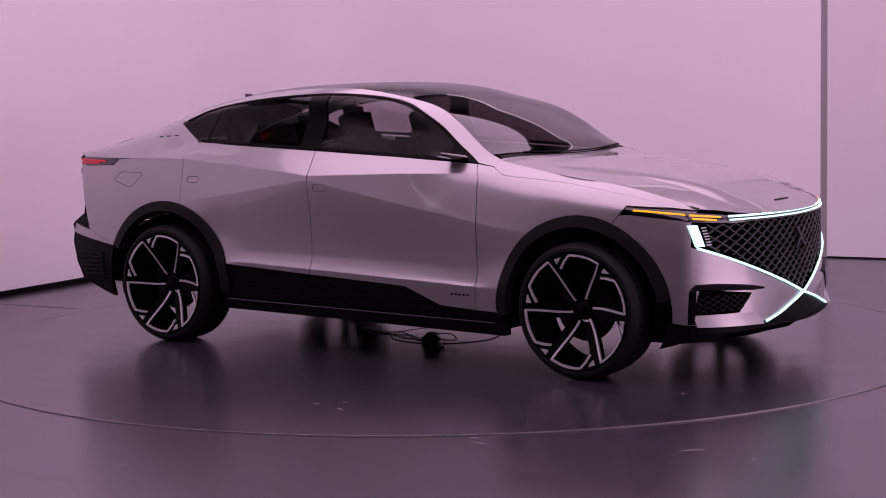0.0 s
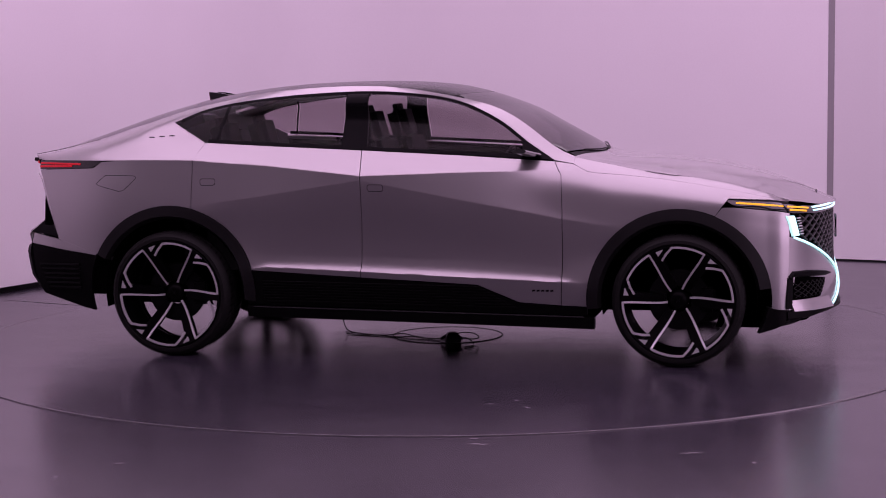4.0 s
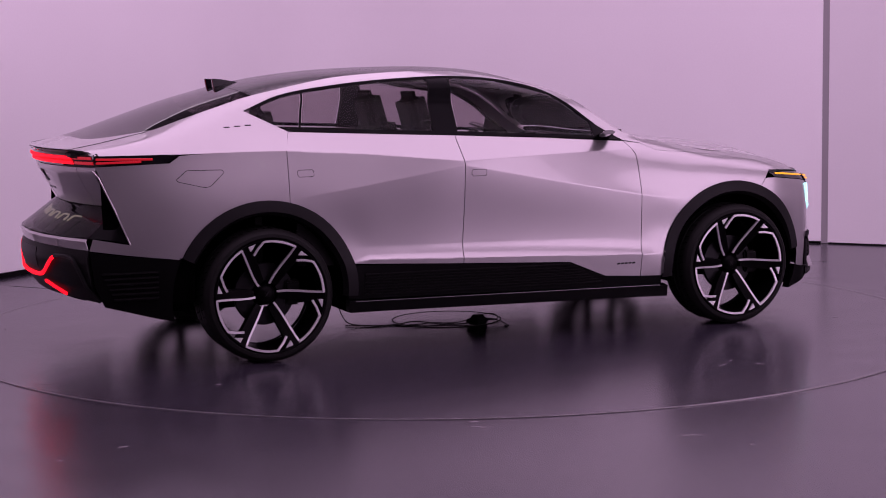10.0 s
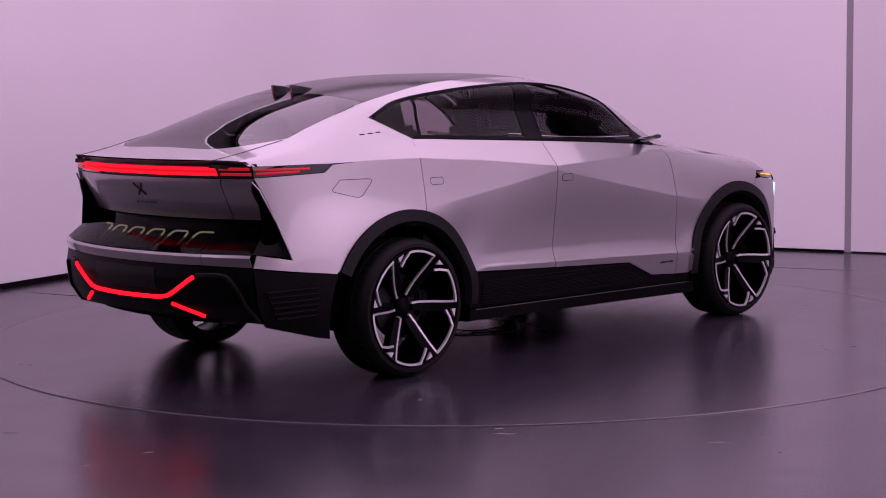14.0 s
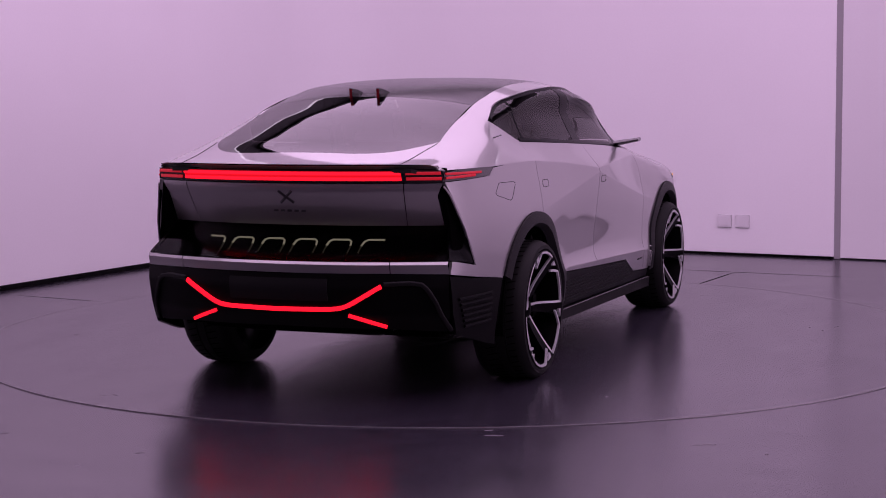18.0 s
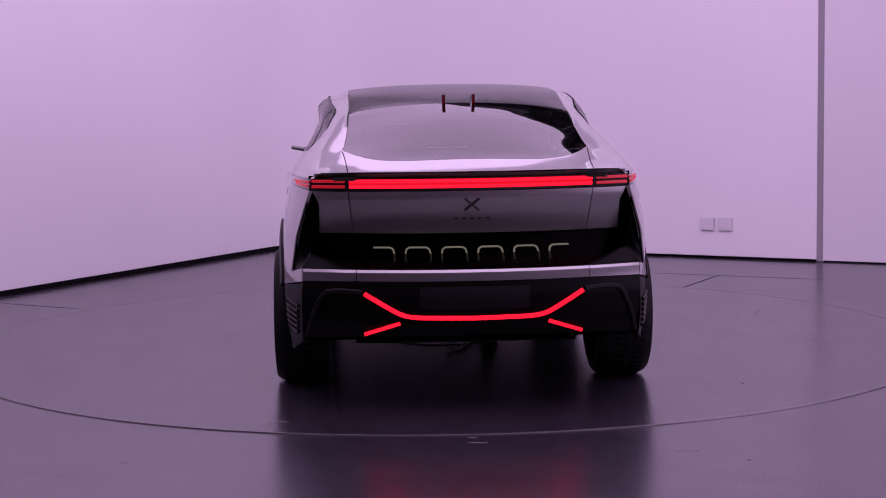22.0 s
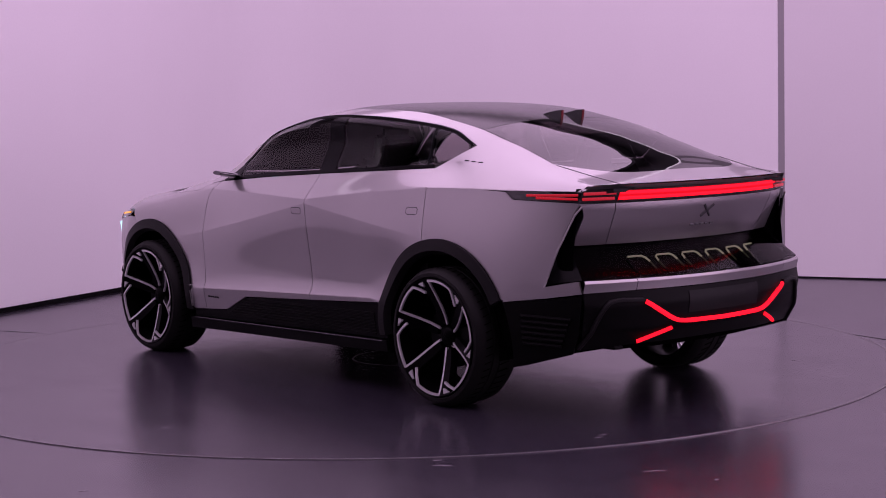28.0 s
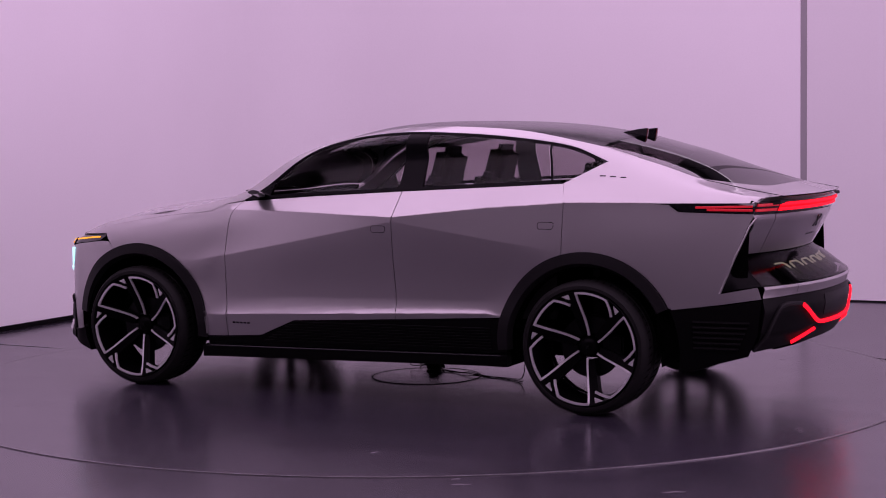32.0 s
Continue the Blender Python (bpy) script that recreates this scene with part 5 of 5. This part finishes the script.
def build_rear(car):
    def rect(y0, z0, y1, z1, nu=30, nv=8):
        return coons([(y0, z0), (y1, z0)], [(y1, z0), (y1, z1)], [(y0, z1), (y1, z1)], [(y0, z0), (y0, z1)], nu, nv)

    # light bar
    P = on_rear(rect(-0.790, 1.088, 0.790, 1.1485, 41, 6))
    bar_ = panel("rear_light_bar", P, GLOSS, car, "black housing of the full-width tail light", gap=0)
    panel("red_lens", on_rear(rect(-0.600, 1.098, 0.600, 1.145, 31, 3), 0.003), RED_FILL, bar_, "softly glowing red lens", gap=0, lip=0.002)
    for z in (1.135, 1.108):
        pts = on_rear(np.array([(y, z) for y in np.linspace(-0.598, 0.598, 25)]), 0.0045)
        strip("light_strip", pts, Vector((-1, 0, 0)), 0.015, 0.005, RED, bar_, "glowing red light strip")
        for s in (-1, 1):
            pts = on_rear(np.array([(s * y, z) for y in np.linspace(0.622, 0.782, 8)]), 0.0045)
            strip("light_strip", pts, Vector((-1, 0.2 * s, 0)), 0.015, 0.005, RED_DIM, bar_, "glowing red light strip")
    # unseen dark sheet added to keep the red strips' glow out of the cabin
    bm = bmesh.new()
    sheet(bm, on_rear(rect(-0.80, 0.87, 0.80, 1.160, 25, 6), -0.03), 0, 0)
    part("tail_glow_block", bm, DARK, car)
    P = on_rear(rect(-0.772, 1.150, 0.772, 1.173, 41, 4))
    P[..., 0] += np.linspace(0.030, 0.0, 4)[:, None]
    panel("spoiler_edge", P, PAINT, car, "silver spoiler edge over the tail light", gap=0, lip=0.0)
    # tailgate and corners
    P = on_rear(coons([(-0.582, 0.868), (0.582, 0.868)], [(0.582, 0.868), (0.605, 1.085)], [(-0.605, 1.085), (0.605, 1.085)], [(-0.582, 0.868), (-0.605, 1.085)], 40, 14))
    gate = panel("tailgate", P, PAINT, car, "silver tailgate")
    for a, b in (((-0.036, 1.046), (0.036, 0.986)), ((0.036, 1.046), (-0.036, 0.986))):
        strip("emblem", on_rear(resample([a, b], 4), 0.002), Vector((-1, 0, 0)), 0.013, 0.004, EMBLEM, gate, "plain dark cross emblem")
    for k in range(5):
        y = -0.076 + 0.038 * k
        strip("badge_bar", on_rear(np.array([(y - 0.012, 0.945), (y + 0.012, 0.945)]), 0.001), Vector((-1, 0, 0)), 0.012, 0.002, EMBLEM, gate, "small dark badge bar")
    for s in (-1, 1):
        g = coons(on_both([(0.582, 0.868), (0.755, 0.868)], s), on_both([(0.755, 0.868), (0.752, 1.02), (0.785, 1.086)], s), on_both([(0.605, 1.085), (0.785, 1.086)], s), on_both([(0.582, 0.868), (0.605, 1.085)], s), 14, 14)
        panel("tail_corner", on_rear(g), PAINT, car, "silver tail corner")
        # black side blade, from the quarter panel's edge to the tail corner
        fore = on_side(resample([(-2.238, 0.676), (-2.31, 0.86), (-2.378, 1.028)], 20), s, -0.006)
        aft = on_rear(on_both(resample([(0.838, 0.712), (0.757, 0.866), (0.754, 1.020), (0.760, 1.034)], 20), s), -0.003)
        w = np.linspace(0, 1, 8)[None, :, None]
        P = (1 - w) * fore[:, None] + w * aft[:, None]
        P[..., 0] += 0.025 * np.sin(np.pi * w[..., 0])
        panel("side_blade", P, PILLAR, car, "gloss black air blade behind the wheel", gap=0, lip=0.01)
        pts = on_side(np.array([(-2.240, 0.672), (-2.312, 0.86), (-2.380, 1.030), (-2.41, 1.070)]), s, 0.0)
        strip("blade_edge", pts, Vector((0.2, s, 0)), 0.008, 0.003, PAINT, car, "silver edge of the air blade")
        # silver strip round the corner and the black bumper side
        g = coons([(-2.452, 0.642), (-2.25, 0.612), (-1.985, 0.580)], [(-1.985, 0.580), (-1.985, 0.592)], [(-2.43, 0.708), (-2.24, 0.672), (-1.985, 0.592)], [(-2.452, 0.642), (-2.43, 0.708)], 20, 5)
        panel("bumper_strip_end", on_side(g, s, 0.002), PAINT, car, "silver bumper strip")
        la = arc(HUB_R, HUB_Z, 0.525, 193, 154, 16)
        g = coons([la[0], (-2.10, 0.258), (-2.38, 0.335)], [(-2.38, 0.335), (-2.43, 0.45), (-2.452, 0.638)], [la[-1], (-2.25, 0.606), (-2.452, 0.636)], la, 24, 16)
        bs = panel("rear_bumper_side", on_side(g, s, -0.002), BLACK, car, "black rear bumper side")
        for k in range(6):
            z = 0.375 + 0.028 * k
            pts = on_side(np.array([(x, z + 0.02 * (x + 2.3)) for x in np.linspace(-2.33 - 0.012 * k, -2.10, 8)]), s, 0.0)
            strip("louvre", pts, Vector((0, s, 0.35)), 0.014, 0.010, BLACK, bs, "black louvre slat")
    # dark band with the lit capsules
    g = coons([(-0.835, 0.712), (0.835, 0.712)], [(0.835, 0.712), (0.765, 0.864)], [(-0.765, 0.864), (0.765, 0.864)], [(-0.835, 0.712), (-0.765, 0.864)], 41, 10)
    band = panel("tail_window", on_rear(g, -0.002), SMOKE, car, "smoked glass band with lit capsules behind it", gap=0, lip=0.01)
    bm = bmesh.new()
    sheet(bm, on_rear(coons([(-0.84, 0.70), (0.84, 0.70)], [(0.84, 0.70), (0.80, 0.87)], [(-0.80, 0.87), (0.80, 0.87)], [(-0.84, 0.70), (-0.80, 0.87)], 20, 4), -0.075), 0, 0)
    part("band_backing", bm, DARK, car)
    for yc in (-0.445, -0.267, -0.089, 0.089, 0.267, 0.445):
        bm = bmesh.new()
        prof = [(yc - 0.062, 0.742), (yc - 0.062, 0.774), (yc - 0.056, 0.794), (yc - 0.040, 0.802), (yc + 0.040, 0.802), (yc + 0.056, 0.794), (yc + 0.062, 0.774), (yc + 0.062, 0.742)]
        lit = prof[1:7] if abs(yc) < 0.4 else (prof[3:7] if yc < 0 else prof[1:5])
        tube(bm, on_rear(np.array(lit), -0.045), 0.0050, 6)
        cap = part("capsule", bm, CAPS, car, "dimly lit capsule arch behind the glass")
        for leg in ([prof[0:2]] if yc > -0.4 else []) + ([prof[6:8]] if yc < 0.4 else []):
            bm = bmesh.new()
            tube(bm, on_rear(resample(leg, 4), -0.045), 0.0042, 6)
            part("capsule_leg", bm, CAPS_DIM, cap)
        bm = bmesh.new()
        sheet(bm, on_rear(rect(yc - 0.055, 0.715, yc + 0.055, 0.785, 8, 6), -0.055), 0.01, 0)
        part("capsule_face", bm, DARK, cap)
    # silver strip
    panel("bumper_strip", on_rear(rect(-0.572, 0.650, 0.572, 0.710, 31, 5), 0.001), PAINT, car, "silver bumper strip across the tail", lip=0.004)
    for s in (-1, 1):
        g = coons(on_both([(0.572, 0.650), (0.838, 0.645)], s), on_both([(0.838, 0.645), (0.835, 0.710)], s), on_both([(0.572, 0.710), (0.835, 0.710)], s), on_both([(0.572, 0.650), (0.572, 0.710)], s), 12, 5)
        panel("bumper_strip", on_rear(g, 0.001), PAINT, car, "silver bumper strip across the tail", lip=0.004)
    # bumper
    g = coons([(-0.80, 0.355), (-0.55, 0.37), (0.0, 0.378), (0.55, 0.37), (0.80, 0.355)], [(0.80, 0.355), (0.835, 0.45), (0.838, 0.648)], [(-0.838, 0.648), (0.838, 0.648)], [(-0.80, 0.355), (-0.835, 0.45), (-0.838, 0.648)], 50, 18)
    P = on_rear(g, 0.0)
    bumper = panel("rear_bumper", P, BLACK, car, "black rear bumper", gap=0, lip=0.10)
    panel("plate_recess", on_rear(rect(-0.27, 0.512, 0.27, 0.628, 12, 5), 0.004), CLAD, car, "dark grey blank plate panel", lip=0.006)
    line = [(-0.535, 0.592), (-0.44, 0.535), (-0.375, 0.497), (-0.33, 0.480), (-0.27, 0.474), (0.0, 0.470), (0.27, 0.474), (0.33, 0.480), (0.375, 0.497), (0.44, 0.535), (0.535, 0.592)]
    strip("light_line", on_rear(resample(line, 41), 0.0085), Vector((-1, 0, 0)), 0.021, 0.008, RED, bumper, "glowing red light line")
    for s in (-1, 1):
        leg = [(0.365, 0.445), (0.45, 0.415), (0.535, 0.384)]
        strip("light_line", on_rear(on_both(resample(leg, 6), s), 0.0085), Vector((-1, 0, 0)), 0.017, 0.008, RED, bumper, "glowing red light line")
        edge = [(0.545, 0.600), (0.66, 0.606), (0.715, 0.600), (0.745, 0.575), (0.78, 0.50), (0.81, 0.40), (0.82, 0.365)]
        strip("bumper_rim", on_rear(on_both(resample(edge, 16), s), 0.002), Vector((-1, 0.3 * s, 0)), 0.022, 0.014, CLAD, car, "dark grey rim of the bumper recess")
    g = rect(-0.52, 0.335, 0.52, 0.375, 20, 4)
    P = on_rear(g, -0.06)
    panel("diffuser", P, DARK, car, "black diffuser", gap=0, lip=0.05)
    bm = rounded_box((-2.20, -0.36, 0.285), (-1.90, 0.36, 0.305), 0.006)
    part("skid_plate", bm, CLAD, car, "grey skid plate under the tail")
    # twin fins on the roof
    for s in (-1, 1):
        bm = bmesh.new()
        z0 = float(top_z(np.array([-1.42]), np.array([0.08]))[0])
        side = [(-1.40, z0 + 0.004), (-1.50, z0 + 0.022), (-1.552, z0 + 0.026), (-1.540, z0 - 0.055), (-1.51, z0 - 0.045)]
        a = [bm.verts.new((x, s * 0.081 - 0.009, z)) for x, z in side]
        b = [bm.verts.new((x, s * 0.081 + 0.009, z)) for x, z in side]
        bm.faces.new(a), bm.faces.new(b[::-1])
        for k in range(5):
            bm.faces.new((a[k], a[(k + 1) % 5], b[(k + 1) % 5], b[k]))
        fin = part("roof_fin", bm, GLOSS, car, "black roof fin with a red rear lens")
        bm = bmesh.new()
        box(bm, (-0.003, -0.0075, 0.0), (0.002, 0.0075, 0.070), pose(-1.542, s * 0.081, z0 - 0.046, 0, -9, 0))
        part("fin_lens", bm, REDLENS, fin, "dark red lens")


def build_interior(car):
    bm = bmesh.new()
    box(bm, (-1.55, -0.80, 0.40), (0.95, 0.80, 0.44))
    part("cabin_floor", bm, DARK, car)
    bm = bmesh.new()
    rows = []
    for y in np.linspace(-0.80, 0.80, 13):
        c = 0.03 * (y / 0.8) ** 2
        rows.append([bm.verts.new(p) for p in ((0.98, y, 1.12 - c), (0.55, y, 1.11 - c), (0.42, y, 1.07 - c), (0.40, y, 0.95), (0.55, y, 0.75))])
    for a, b in zip(rows, rows[1:]):
        for k in range(4):
            bm.faces.new((a[k], a[k + 1], b[k + 1], b[k]))
    part("dashboard", bm, SEATM, car, "dark dashboard")
    for y, front in ((-0.38, True), (0.38, True), (-0.36, False), (0.36, False)):
        x0 = 0.11 if front else -0.86
        top = 1.29 if front else 1.22
        seat = part("seat_base", rounded_box((x0 - 0.30, y - 0.25, 0.55), (x0 + 0.30, y + 0.25, 0.74), 0.06, 3), SEATM, car, "dark upholstered seat")
        m = pose(x0 - 0.30, y, 0.70, 0, -16, 0)
        part("backrest", rounded_box((-0.09, -0.25, 0.0), (0.05, 0.25, top - 0.68), 0.05, 3, m), SEATM, seat)
        part("headrest", rounded_box((-0.085, -0.14, top - 0.76), (0.04, 0.14, top - 0.50), 0.05, 3, m), SEATM, seat)
    bm = bmesh.new()
    m = pose(0.26, 0.38, 1.02, 0, -62, 0)
    pts = [m @ Vector((0.17 * math.cos(a), 0.17 * math.sin(a), 0)) for a in np.linspace(0, 2 * math.pi, 33)]
    tube(bm, pts, 0.014, 8)
    wheel = part("steering_wheel", bm, BLACK, car, "black steering wheel")
    bm = bmesh.new()
    box(bm, (-0.05, -0.16, -0.01), (0.05, 0.16, 0.01), m)
    part("wheel_boss", bm, BLACK, wheel)
    for s in (-1, 1):
        bm = bmesh.new()
        g = coons([(-1.30, 0.5), (0.80, 0.42)], [(0.80, 0.42), (0.80, 1.10)], along(lambda x: belt_z(x) - 0.02, -1.30, 0.80), [(-1.30, 0.5), (-1.30, 1.22)], 20, 8)
        sheet(bm, on_side(g, s, -0.09), 0, 0)
        part("door_lining", bm, SEATM, car)
    bm = bmesh.new()
    sheet(bm, np.array([[(x, y, z) for y in np.linspace(-w, w, 5)] for x, z, w in ((-1.46, 1.10, 0.72), (-1.9, 1.11, 0.76), (-2.3, 1.13, 0.74), (-2.50, 1.158, 0.66))]), 0.02, 0)
    part("parcel_shelf", bm, SEATM, car, "dark parcel shelf")
    bm = bmesh.new()
    box(bm, (-1.50, -0.74, 0.42), (-1.46, 0.74, 1.10))
    part("bulkhead", bm, SEATM, car)
    # wipers on the cowl
    g = np.stack([np.array([(0.855 + 0.135 * (1 - (y / 0.74) ** 2), y) for y in np.linspace(-0.72, 0.72, 25)]), np.array([(0.895 + 0.105 * (1 - (y / 0.745) ** 2), y) for y in np.linspace(-0.74, 0.74, 25)])])
    panel("cowl_panel", on_top(g, -0.004), BLACK, car, "black cowl under the windscreen", gap=0)
    for y0, y1 in ((0.62, 0.02), (0.05, -0.56)):
        bm = bmesh.new()
        pts = [(0.875 + 0.115 * (1 - (y / 0.74) ** 2), y, 0) for y in np.linspace(y0, y1, 9)]
        tube(bm, [(x, y, float(top_z(np.array([x]), np.array([y]))[0]) + 0.010) for x, y, _ in pts], 0.005, 6)
        part("wiper", bm, BLACK, car, "black windscreen wiper")
    # badge bars on the rear pillars
    for s in (-1, 1):
        for k in range(3):
            x = -1.665 + 0.062 * k
            z = 1.283 + 0.004 * k
            pts = on_side(np.array([(x - 0.017, z), (x + 0.017, z)]), s, 0.0005)
            strip("badge_bar", pts, Vector((0, s, 0.6)), 0.007, 0.0015, CLAD, car, "small dark badge bar")
        for k in range(5):
            x = 0.685 + 0.026 * k
            pts = on_side(np.array([(x - 0.009, 0.405), (x + 0.009, 0.407)]), s, 0.0005)
            strip("badge_bar", pts, Vector((0, s, 0)), 0.010, 0.002, STEEL, car, "tiny grey badge bar")


car = build_car()
build_front(car)
build_rear(car)
build_interior(car)
for hx, s in ((HUB_F, -1), (HUB_F, 1), (HUB_R, -1), (HUB_R, 1)):
    w = build_wheel(s > 0)
    w.parent = car
    w.matrix_basis = pose(hx, s * 1.016, HUB_Z, 0, 0, 0 if s > 0 else 180)


def motions():
    turn = [(t, Matrix.Rotation(radians(a), 4, "Z")) for t, a in TURN]
    walk(turntable, turn)
    walk(cable, turn)
    walk(car, [(t, m @ pose(0.03, -0.019, 0.014)) for t, m in turn])


motions()
